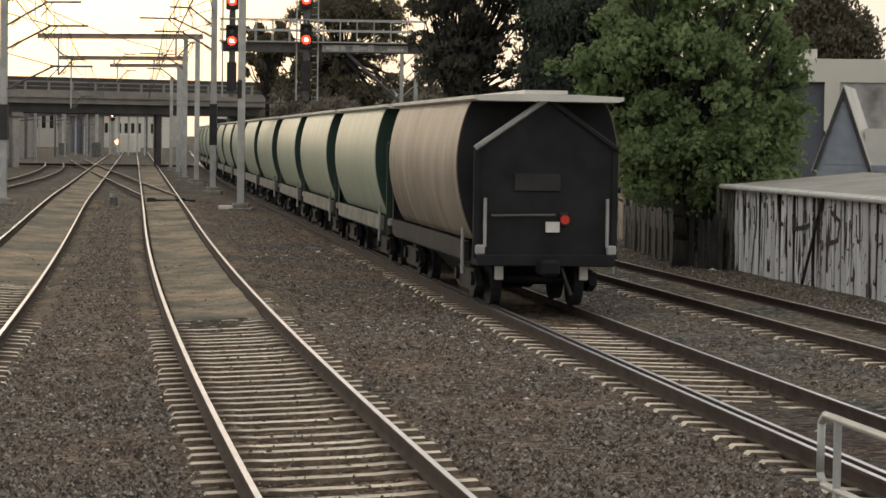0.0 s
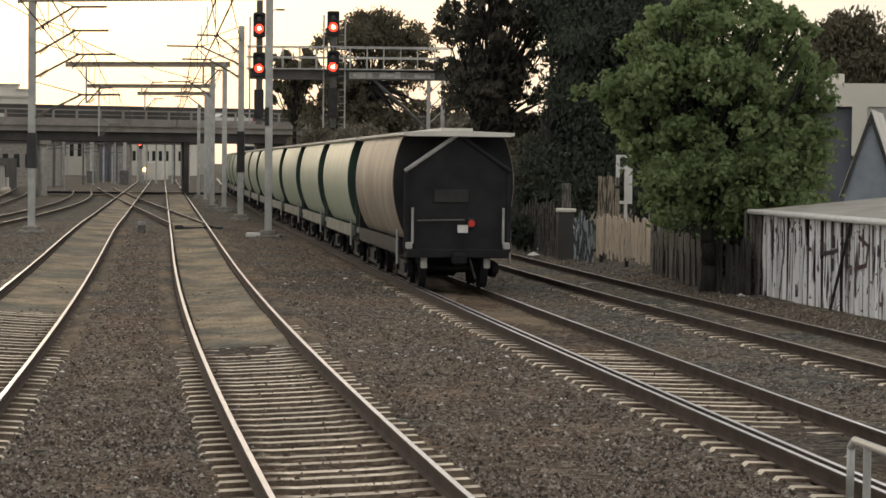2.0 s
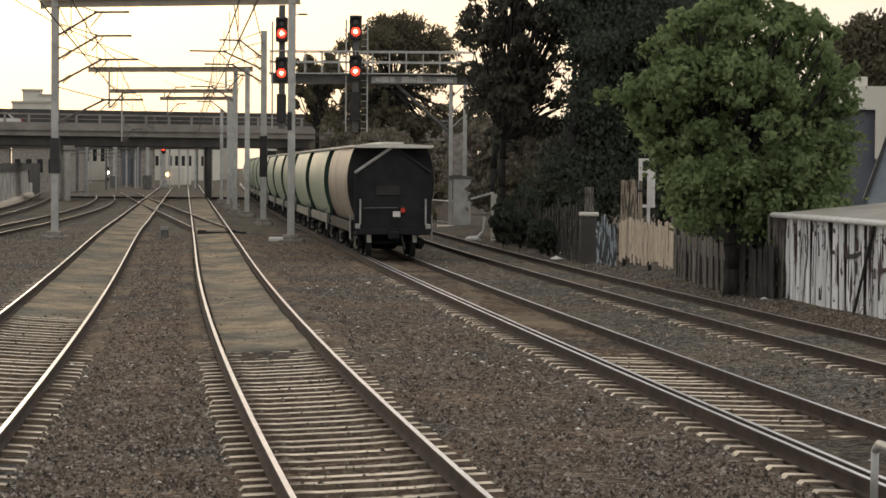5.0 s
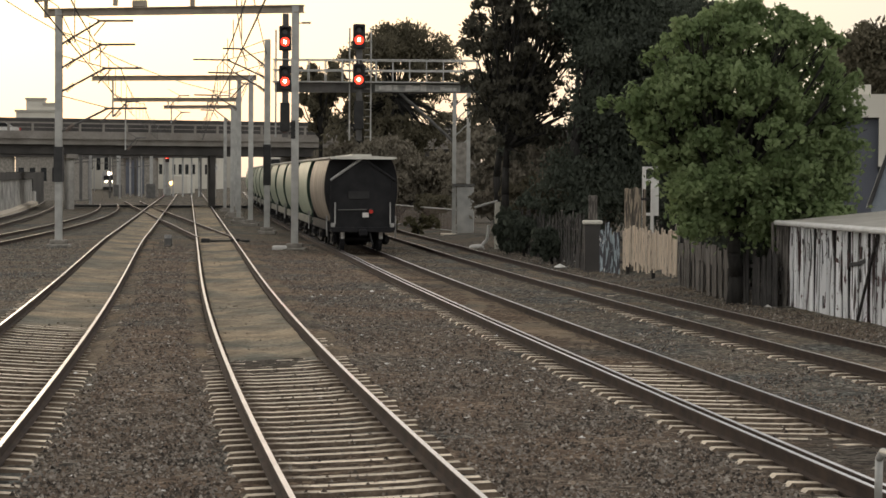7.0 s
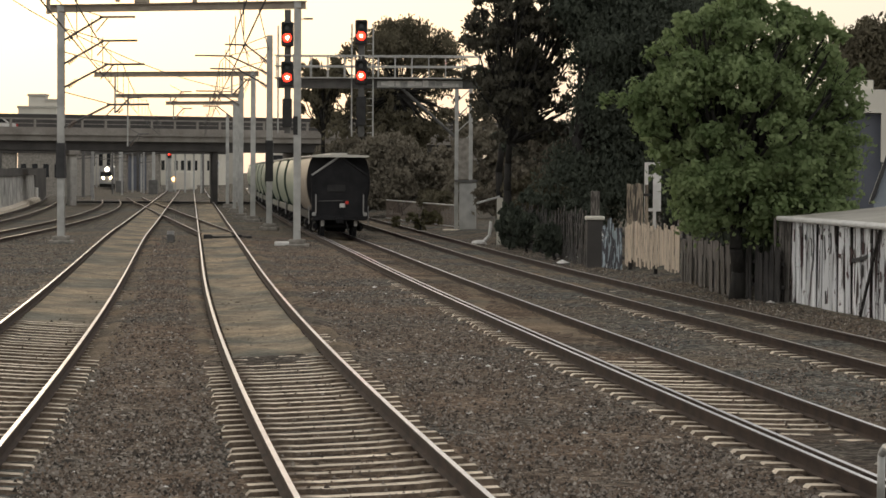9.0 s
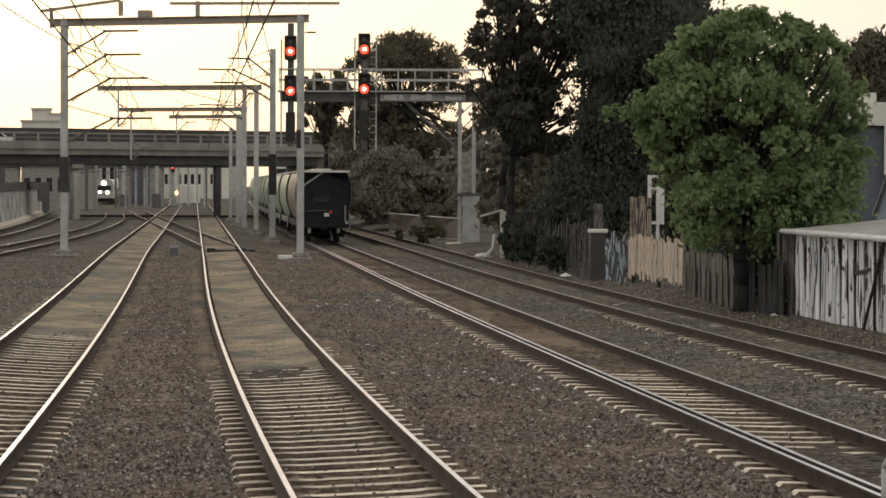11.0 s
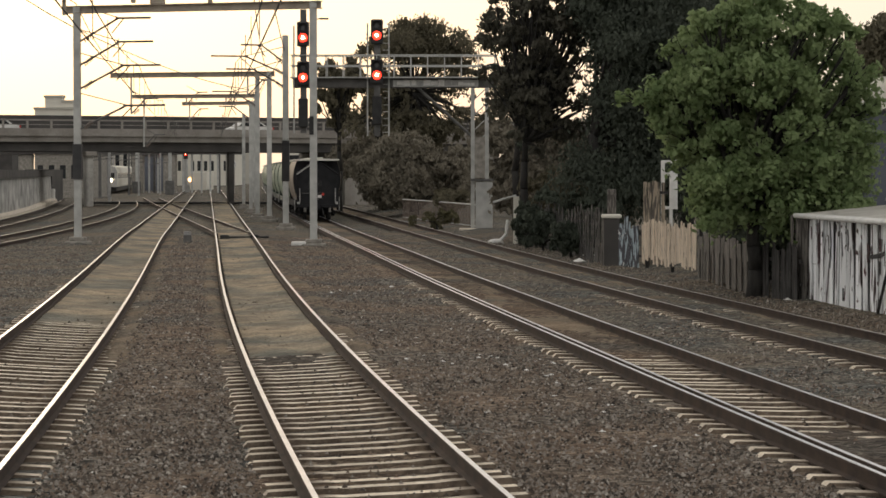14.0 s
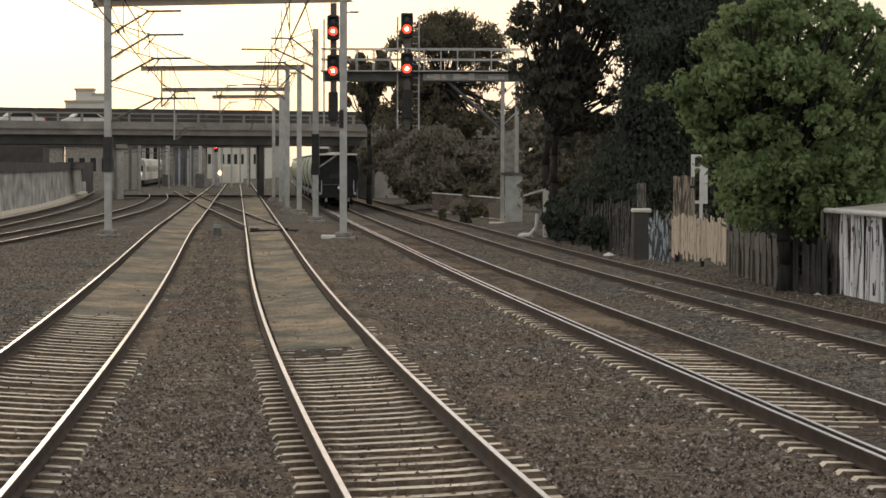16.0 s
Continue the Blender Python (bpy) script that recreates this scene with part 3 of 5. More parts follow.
# ---- overhead line structures ----
def lattice_mast(parent, x, y, top, w=0.29, material=None, footing=True):
    """An H-section mast with rivet plates, on a concrete footing."""
    material = material or M_GALV
    bm = box(x - w / 2, x + w / 2, y - w / 2, y - w / 2 + 0.03, 0, top)
    box(x - w / 2, x + w / 2, y + w / 2 - 0.03, y + w / 2, 0, top, bm)
    box(x - 0.02, x + 0.02, y - w / 2 + 0.03, y + w / 2 - 0.03, 0, top, bm)
    m = part("mast", bm, material, parent, "galvanised steel mast")
    if footing:
        bm = box(x - 0.5, x + 0.5, y - 0.45, y + 0.45, -0.3, 0.12, bevel=0.04)
        box(x - 0.34, x + 0.34, y - 0.3, y + 0.3, 0.12, 0.3, bm, bevel=0.03)
        part("footing", bm, M_FOOTING, parent, "concrete footing")
    return m


def cantilever(parent, x, y, z, reach, side, name="cantilever_arm"):
    """A registration arm: a level tube, a strut up to it, insulators and a short drop arm."""
    bm = tube((x, y, z), (x + side * reach * 0.55, y, z + 1.0), 0.045)
    tube((x + side * reach * 0.5, y, z + 0.98), (x + side * reach, y, z + 1.0), 0.045, bm)
    tube((x, y, z + 1.5), (x + side * reach * 0.55, y, z + 1.0), 0.02, bm)
    tube((x + side * reach * 0.62, y, z + 0.98), (x + side * reach * 0.45, y, z + 0.35), 0.025, bm)
    arm = part(name, bm, M_STEEL, parent, "dark steel arm")
    bm = bmesh.new()
    for i in range(5):
        c = x + side * (0.18 + 0.07 * i)
        tube((c, y, z + 0.03 + 0.1 * i * 0.6), (c + side * 0.035, y, z + 0.05 + 0.1 * i * 0.6), 0.09, bm, 8)
    part("insulator", bm, M_RUST, arm, "ribbed insulator")
    return arm


def portal(x0, y0, x1, y1, top, label, masts=(True, True), drops=(), beam=0.32):
    p = thing("overhead_line_portal", label, "portal frame", group="overhead line portals")
    for on, x, y in ((masts[0], x0, y0), (masts[1], x1, y1)):
        if on:
            lattice_mast(p, x, y, top, material=M_GALV)
    d = Vector((x1 - x0, y1 - y0, 0))
    a = math.degrees(math.atan2(d.y, d.x))
    bm = box(-0.5, d.length + 0.35, -beam / 2, beam / 2, top - beam, top - beam + 0.04)
    box(-0.5, d.length + 0.35, -beam / 2, beam / 2, top - 0.04, top, bm)
    box(-0.5, d.length + 0.35, -0.015, 0.015, top - beam + 0.04, top - 0.04, bm)
    bo = part("beam", bm, M_BEAM, p, "steel cross beam")
    bo.matrix_basis = pose(x0, y0, 0, 0, 0, a)
    for k, length in drops:
        q = Vector((x0, y0, 0)) + d * k
        dp = part("drop_post", tube((q.x, q.y, top - beam - length), (q.x, q.y, top - beam), 0.06), M_GALV, p)
        cantilever(p, q.x, q.y, top - beam - length, 1.7, 1)
    return p


p1 = portal(-15.75, 100.2, -5.55, 97.2, 10.1, "near steel overhead portal frame across two tracks", drops=())
for z, r in ((6.6, 3.4), (7.6, 3.1), (4.9, 3.6), (8.6, 3.0)):
    cantilever(p1, -15.6, 100.1, z, r, 1)
part("switch_box", box(-0.3, 0.3, -0.15, 0.15, 0, 0.3, bevel=0.04), M_BEAM, p1, "rusty equipment box on the beam").matrix_basis = pose(-12.2, 99.2, 10.1, 0, 0, -16)
part("mast_band", box(-0.19, 0.19, -0.19, 0.19, 2.75, 4.25), M_TRIM, p1, "dark band round the mast").matrix_basis = pose(-15.75, 100.2, 0)
part("sign_plate", box(-0.09, 0.09, -0.03, 0.0, 0, 0.75), M_BLACK, p1, "narrow dark plate on the mast").matrix_basis = pose(-5.62, 97.02, 4.6)
part("white_marker", box(-0.3, 0.3, -0.25, 0.25, 0.02, 0.2, bevel=0.03), M_WHITE, p1, "white painted marker block").matrix_basis = pose(-6.15, 97.0, 0.0)
for x0, x1, z0, z1, post in ((-11.0, -4.0, 10.62, 10.66, -9.9), (-16.4, -13.1, 10.28, 10.75, -13.1)):
    part("upper_arm", box(-0.06, x1 - x0, -0.06, 0.06, -0.06, 0.06), M_BEAM, p1, "steel arm above the beam").matrix_basis = pose(x0, 98.3, z0, 0, -math.degrees(math.atan2(z1 - z0, x1 - x0)), 0)
    part("upper_post", box(post - 0.09, post + 0.09, 98.2, 98.4, 10.1, 10.72), M_BEAM, p1)
part("upper_post", box(-16.1, -15.95, 98.5, 98.6, 9.6, 10.4), M_BEAM, p1)
p2 = portal(-21.0, 150, -11.2, 147.7, 9.35, "second steel overhead portal frame", masts=(False, True), drops=((0.09, 2.3), (0.86, 1.2)))
p3 = portal(-25.2, 191, -15.4, 189, 9.3, "third steel overhead portal frame", masts=(False, True), drops=((0.06, 3.9), (0.42, 0.5), (0.75, 0.5)))
p4 = portal(-23.9, 216, -17.7, 214, 9.45, "fourth steel overhead portal frame", masts=(False, True), drops=((0.04, 1.3),))


def single_mast(x, y, top, arms, w=0.36, label="galvanised overhead line mast with side arms", collar=False):
    m = thing("overhead_line_mast", label, "mast", group="overhead line masts")
    lattice_mast(m, x, y, top, w * 0.85)
    for z, r, s in arms:
        cantilever(m, x, y, z, r, s)
    if collar:
        part("wrap", box(x - w / 2 - 0.02, x + w / 2 + 0.02, y - w / 2 - 0.02, y + w / 2 + 0.02, 2.55, 4.75), M_BLACK, m, "black band round the mast")
    return m


single_mast(-8.75, 127.0, 10.4, [(8.3, 4.0, -1), (7.6, 3.2, -1), (8.9, 2.4, -1)], collar=True)
single_mast(-12.65, 156.5, 9.6, [(7.4, 3.0, -1)], 0.32)
single_mast(-14.9, 178.0, 8.4, [(7.0, 2.4, -1)], 0.28)
single_mast(-17.6, 203.0, 8.0, [], 0.3)


# ---- overhead wires ----
def wire(pts, r=0.012, sag=0.25, parent=None):
    bm = bmesh.new()
    for p, q in zip(pts, pts[1:]):
        p, q = Vector(p), Vector(q)
        last = p
        for i in range(1, 7):
            u = i / 6
            c = p.lerp(q, u) - Vector((0, 0, sag * 4 * u * (1 - u)))
            tube(last, c, r, bm, 4)
            last = c
    return part("wire", bm, M_WIRE, parent)


cat = thing("overhead_wires", "thin dark overhead contact wires above the tracks", "wires", kind="structure")
for line, hs in ((LINE_A, (6.2, 7.6)), (LINE_M, (6.3, 7.7))):
    for h in hs:
        wire([(line(y), y, h) for y in (40, 100, 149, 190, 215, 270, 330)], 0.02, 0.05 if h < 7 else 0.55, cat)
    bm = bmesh.new()
    for y in range(56, 260, 9):
        tube((line(y), y, hs[0]), (line(y), y, hs[1] - 0.35), 0.011, bm, 4)
    part("dropper", bm, M_WIRE, cat)
wire([(-15.6, 60, 13.0), (-15.8, 100.3, 10.2), (-20.8, 150, 9.5), (-25, 190, 9.4)], 0.022, 0.5, cat)
wire([(-18.0, 70, 12.5), (-15.9, 100.3, 9.2), (-12.4, 149, 8.2)], 0.022, 0.4, cat)
wire([(-4.0, 50, 14.0), (-8.0, 97.5, 10.1), (-11.3, 147.8, 9.4), (-15.4, 189, 9.3)], 0.022, 0.6, cat)
wire([(-5.5, 60, 13.0), (-8.8, 127, 9.6), (-12.6, 156.5, 9.2), (-15.3, 180, 8.1)], 0.022, 0.5, cat)


# ---- signals ----
def signal(x, y, z_lights, post, group="colour light signals"):
    """A post with two heads, each with a lit red lens under a hood, ladder rails and a lower marker box."""
    s = thing("railway_signal", "two-headed railway signal showing red over red", "signal", group=group)
    lo, hi = post
    part("post", box(x - 0.16, x + 0.16, y + 0.25, y + 0.5, lo, hi), M_STEEL, s)
    for z in z_lights:
        hd = part("signal_head", box(x - 0.32, x + 0.32, y - 0.05, y + 0.25, z - 0.45, z + 0.85, bevel=0.06), M_BLACK, s, "black signal head")
        for k, lit in ((0.0, True), (0.5, False)):
            # the lit lens is drawn wider, its red glare built into the disc
            lens = part("lens", tube((x, y - 0.09, z + k), (x, y - 0.05, z + k), 0.23 if lit else 0.13, sides=16), M_RED if lit else M_GLASS, hd, "glowing red lens" if lit else "dark lens")
            if lit:
                part("lamp", tube((x, y - 0.1, z + k), (x, y - 0.092, z + k), 0.085, sides=14), M_REDCORE, hd, "bright lamp")
            bm = bmesh.new()
            for i in range(9):
                a, b = math.pi * i / 8, math.pi * (i + 1) / 8
                if i < 8:
                    bm.faces.new([bm.verts.new((x + 0.26 * math.cos(c), yy, z + k + 0.26 * math.sin(c))) for c, yy in ((a, y - 0.3), (b, y - 0.3), (b, y - 0.05), (a, y - 0.05))])
            bmesh.ops.solidify(bm, geom=bm.faces[:], thickness=0.012)
            part("hood", bm, M_BLACK, hd)
    part("marker_box", box(x - 0.25, x + 0.25, y - 0.02, y + 0.2, z_lights[1] - 2.6, z_lights[1] - 1.1, bevel=0.03), M_BLACK, s, "black marker light box")
    for dx in (-0.5, 0.62):
        part("ladder_rail", tube((x + dx, y + 0.3, lo), (x + dx, y + 0.3, z_lights[0] + 0.65), 0.04), M_GALV, s)
    for i in range(16):
        z = lo + 0.2 + i * 0.36
        if z < z_lights[0]:
            part("rung", tube((x + 0.3, y + 0.3, z), (x + 0.62, y + 0.3, z), 0.018, sides=5), M_GALV, s)
    return s


signal(-7.62, 124.0, (10.1, 8.02), (5.1, 11.6))
signal(-3.74, 124.0, (10.22, 8.14), (4.95, 10.9))


def make_gantry():
    g = thing("signal_gantry", "grey cantilever signal gantry with a walkway and handrail", "gantry")
    y = 124.5
    part("main_beam", box(-8.2, 2.6, y, y + 0.7, 7.5, 8.0, bevel=0.02), M_STEEL, g)
    part("fascia", box(-2.9, 1.6, y - 0.05, y - 0.004, 7.55, 7.9), M_GALV, g, "pale stained fascia plate")
    part("walkway", box(-8.3, 2.6, y - 0.5, y + 1.1, 8.0, 8.06), M_GALV, g)
    for z in (8.65, 9.2):
        part("handrail", tube((-8.3, y - 0.4, z), (2.6, y - 0.4, z), 0.03), M_GALV, g)
        part("handrail", tube((-8.3, y + 1.0, z), (2.6, y + 1.0, z), 0.03), M_GALV, g)
    for i in range(13):
        x = -8.2 + 0.89 * i
        part("stanchion", tube((x, y - 0.4, 8.06), (x, y - 0.4, 9.2), 0.025), M_GALV, g)
        part("stanchion", tube((x, y + 1.0, 8.06), (x, y + 1.0, 9.2), 0.025), M_GALV, g)
    for x in (1.3, 2.05):
        part("leg", box(x - 0.1, x + 0.1, y, y + 0.25, -0.1, 7.5), M_GALV, g, "pale steel leg")
    bm = bmesh.new()
    for i in range(9):
        z = 0.4 + i * 0.8
        tube((1.3, y + 0.1, z), (2.05, y + 0.1, z + 0.7), 0.03, bm, 6)
    part("lacing", bm, M_GALV, g)
    part("brace", tube((1.3, y + 0.2, 4.9), (-1.6, y + 0.2, 7.5), 0.08), M_STEEL, g, "long diagonal brace")
    part("panel", box(1.41, 1.94, y + 0.02, y + 0.06, 2.75, 4.9), M_FOOTING, g, "grey sheet panel between the legs")
    part("cabinet", box(1.45, 2.35, y - 0.35, y - 0.02, 0.0, 2.55, bevel=0.03), M_GALV, g, "grey equipment cabinet")
    part("shelf", box(1.2, 2.4, y - 0.4, y - 0.004, 2.58, 2.7), M_STEEL, g)
    rnd = random.Random(6)
    x = -2.7
    while x < 1.3:
        w = rnd.uniform(0.12, 0.42)
        part("daub", box(x, x + w, y - 0.062, y - 0.053, 7.55 + rnd.uniform(0, 0.12), 7.74 + rnd.uniform(0, 0.2), bevel=0.004), M_WHITE if rnd.random() < 0.7 else M_GREY, g, "pale painted daub")
        x += w + rnd.uniform(0.01, 0.12)
    part("pad", box(0.6, 2.9, y - 1.2, y + 1.0, -0.2, 0.08, bevel=0.03), M_CONCRETE, g)


make_gantry()


# ---- the grain train ----
WAGON = 12.0


def wagon(tan, tail=False):
    """A bogie grain hopper: barrel-sided body, pale roof with hatch walkway, pentagonal end frames, side sills, bogies."""
    w = thing("hopper_wagon", "faded tan grain hopper wagon with a sooty end" if tan else "pale green grain hopper wagon with dark green ends", "wagon", group="grain train")
    skin = M_WAGON_TAN if tan else M_WAGON_GREEN
    half, low = 1.36, 1.12
    side = []
    for i in range(27):
        u = i / 26
        z = low + 0.2 + u * 2.42
        side.append((1.08 + 0.31 * math.sin(math.pi * u) ** 0.75 + 0.10 * u, z))
    out = [(-x, z) for x, z in side] + [(x, z) for x, z in side[::-1]]
    part("body", prism(out, 1.15, WAGON - 1.15), skin, w, "curved hopper side", smooth=False)
    bm = prism([(-1.2, 3.73), (-1.29, 3.76), (-1.29, 3.82), (-0.5, 3.85), (0.5, 3.85), (1.29, 3.82), (1.29, 3.76), (1.2, 3.73)], 0.12, WAGON - 0.12)
    part("roof", bm, M_WAGON_ROOF, w, "pale flat roof")
    part("hatch_walkway", box(-0.42, 0.32, 0.2, WAGON - 0.2, 3.855, 3.92), M_WAGON_ROOF, w)
    end = M_WAGON_DARK if tan else M_WAGON_ENDGREEN
    for y0, y1, yb in ((0.35, 0.43, 1.14), (WAGON - 0.43, WAGON - 0.35, WAGON - 1.28)):
        part("end_sheet", prism([(x * 0.985, z) for x, z in out], yb, yb + 0.14), end, w, "dark recessed end sheet")
        pent = [(-1.22, 1.1), (-1.22, 2.92), (0.0, 3.76), (1.22, 2.92), (1.22, 1.1)]
        part("end_frame", prism(pent, y0, y1), end, w, "pentagonal end plate")
        for s in (-1, 1):
            yy = y0 - 0.03 if y0 < 5 else y1 + 0.03
            # left sloping bar is paler: the sky light on it is put into its colour
            part("edge_bar", tube((s * 1.24, yy, 2.92), (0, yy, 3.78), 0.05, sides=6), M_GREY if tan and s < 0 else end, w)
            part("corner_post", box(s * 1.2 - 0.05, s * 1.2 + 0.05, min(y0, yy), max(y0, yy) + 0.05, 1.05, 2.9), end, w)
            part("grab_rail", tube((s * 1.06, yy - 0.06, 1.25), (s * 1.06, yy - 0.06, 2.08), 0.03), M_GREY, w, "pale grab rail")
            part("step_box", box(s * 1.14 - 0.08, s * 1.14 + 0.08, yy - 0.1, yy + 0.02, 1.12, 1.28, bevel=0.02), M_GREY, w)
    part("underframe", box(-1.2, 1.2, 0.2, WAGON - 0.2, 0.92, 1.12, bevel=0.02), M_WAGON_DARK, w)
    for s in (-1, 1):
        part("side_sill", box(s * 1.27 - 0.04, s * 1.27 + 0.04, 0.9, WAGON - 0.9, 1.0, 1.32), M_WAGON_DARK if tan else M_SILL, w, "dark side sill" if tan else "pale side sill")
        part("ladder", tube((s * 1.33, 1.0, 0.75), (s * 1.33, 1.0, 1.55), 0.03), M_GREY, w)
    hop = prism([(-1.0, 1.0), (-0.35, 0.35), (0.35, 0.35), (1.0, 1.0)], 3.6, WAGON - 3.6)
    part("discharge_hopper", hop, M_WAGON_DARK, w, "dark discharge hoppers below the frame")
    sets = []
    for yc in (2.3, WAGON - 2.3):
        bg = part("bogie", box(-1.02, 1.02, yc - 0.25, yc + 0.25, 0.5, 0.9, bevel=0.04), M_WAGON_DARK, w, "cast steel bogie")
        for s in (-1, 1):
            part("side_frame", prism([(-1.25, 0.55), (-0.9, 0.8), (0.9, 0.8), (1.25, 0.55), (0.9, 0.42), (-0.9, 0.42)], s * 1.0 - 0.06, s * 1.0 + 0.06), M_WAGON_DARK, bg).matrix_basis = pose(0, yc, 0, 0, 0, 90)
        for dy in (-0.89, 0.89):
            bm = tube((-1.05, 0, 0), (1.05, 0, 0), 0.07)
            for s in (-1, 1):
                tube((s * 0.68, 0, 0), (s * 0.81, 0, 0), 0.46, bm, 20)
                tube((s * 0.64, 0, 0), (s * 0.68, 0, 0), 0.49, bm, 20)
                tube((s * 0.99, 0, 0), (s * 1.12, 0, 0), 0.12, bm, 10)
            wh = part("wheelset", bm, M_WAGON_DARK, w, "steel wheels on an axle")
            wh.matrix_basis = pose(0, yc + dy, RAIL_H + 0.46)
            sets.append((wh, yc + dy))
    for y0, y1 in ((-0.25, 0.4), (WAGON - 0.4, WAGON + 0.25)):
        part("coupler", box(-0.16, 0.16, y0, y1, 0.78, 1.05, bevel=0.05), M_WAGON_DARK, w)
        part("brake_hose", tube((0.35, y0 if y0 < 0 else y1, 0.45), (0.28, 0.3 if y0 < 0 else WAGON - 0.3, 0.9), 0.03), M_BLACK, w)
    if tail:
        part("tail_lamp", tube((0.32, 0.2, 1.72), (0.32, 0.3, 1.72), 0.075, sides=14), M_TAIL, w, "lit red tail lamp")
        part("tail_lamp_case", box(0.24, 0.40, 0.29, 0.37, 1.6, 1.84, bevel=0.02), M_BLACK, w, "black tail lamp case")
        part("plate", box(0.0, 0.24, 0.3, 0.345, 1.5, 1.68), M_WHITE, w, "pale number plate")
        for s in (-1, 1):
            part("bearing_cap", box(s * 0.74 - 0.075, s * 0.74 + 0.075, 0.62, 0.7, 0.66, 1.0, bevel=0.02), M_WHITE, w, "white painted axle bracket")
        part("vent_panel", box(-0.55, 0.25, 0.31, 0.345, 2.2, 2.5, bevel=0.01), M_BLACK, w)
        part("cross_rail", tube((-0.95, 0.26, 1.78), (0.15, 0.26, 1.8), 0.02), M_STEEL, w)
    return w, sets


TRAIN = []
PITCH = 12.4
first, first_sets = wagon(True, True)
TRAIN.append((first, first_sets, 0.0))
second, second_sets = wagon(False)
TRAIN.append((second, second_sets, PITCH))
for i in range(2, 14):
    TRAIN.append((copy_thing(second, Matrix.Identity(4)), [], PITCH * i))


# ---- the oncoming passenger train ----
def passenger_train():
    t = thing("passenger_train", "pale suburban train with lit headlights", "train")
    out = [(-1.45, 0.9), (-1.5, 1.2), (-1.5, 3.0), (-1.25, 3.7), (-0.6, 3.95), (0.6, 3.95), (1.25, 3.7), (1.5, 3.0), (1.5, 1.2), (1.45, 0.9)]
    part("body", prism(out, 0.3, 140), M_PALE, t, "pale ribbed car body")
    part("cab_front", prism([(x * 0.96, z) for x, z in out], 0.0, 0.3), M_GREY, t, "grey cab front")
    part("underframe", box(-1.3, 1.3, 1.0, 139, 0.3, 0.9), M_BLACK, t)
    part("windscreen", box(-1.1, 1.1, -0.03, 0.02, 2.15, 2.9), M_GLASS, t)
    part("window_band", box(-1.52, 1.52, 3, 138, 2.1, 2.85), M_GLASS, t, "dark window band")
    for s in (-1, 1):
        part("headlight", tube((s * 0.62, -0.08, 1.86), (s * 0.62, 0.0, 1.86), 0.2, sides=12), M_HEAD, t, "lit headlight")
    part("headlight", tube((0.0, -0.08, 3.28), (0.0, 0.0, 3.28), 0.32, sides=14), M_HEAD, t, "bright upper headlight")
    return t


PASSENGER = passenger_train()


# ---- cars on the bridge ----
def road_car(paint, label):
    c = thing("car", label, "car", group="cars on the bridge")
    prof = [(-2.1, 0.3), (-2.15, 0.75), (-1.6, 0.9), (-0.9, 1.42), (0.7, 1.45), (1.4, 0.98), (2.1, 0.85), (2.15, 0.4), (2.0, 0.3)]
    part("body", prism(prof, -0.85, 0.85), paint, c)
    part("window", prism([(-1.35, 0.95), (-0.85, 1.36), (0.62, 1.38), (1.15, 0.98)], -0.87, 0.87), M_GLASS, c, "dark side windows")
    for x in (-1.35, 1.35):
        for y in (-0.8, 0.8):
            part("tail_lamp", box(2.02, 2.17, y - 0.12, y + 0.12, 0.62, 0.86), M_TRAIN_RED, c, "red tail lamp") if x > 0 else None
            part("wheel", tube((x, y - 0.1, 0.31), (x, y + 0.1, 0.31), 0.31, sides=14), M_TYRE, c)
    return c


CARS = [(road_car(M_WHITE, "white car crossing the bridge"), 0), (road_car(M_WHITE, "white car with red tail lamps crossing the bridge"), 1), (road_car(M_WHITE, "white car crossing the bridge"), 2)]


# ---- trees ----
# grey render with the haze of distance mixed into its colour
M_HAZE = mat("hazy_grey_render", (0.45, 0.43, 0.38), (0.55, 0.52, 0.46), scale=0.2, rough=0.9)
# brown scrub leaves, lifted paler so that their colour holds distance haze
M_LEAF_BANK = leafy("hazed_bank_leaves", (0.16, 0.142, 0.11), (0.26, 0.232, 0.18), 0.15)

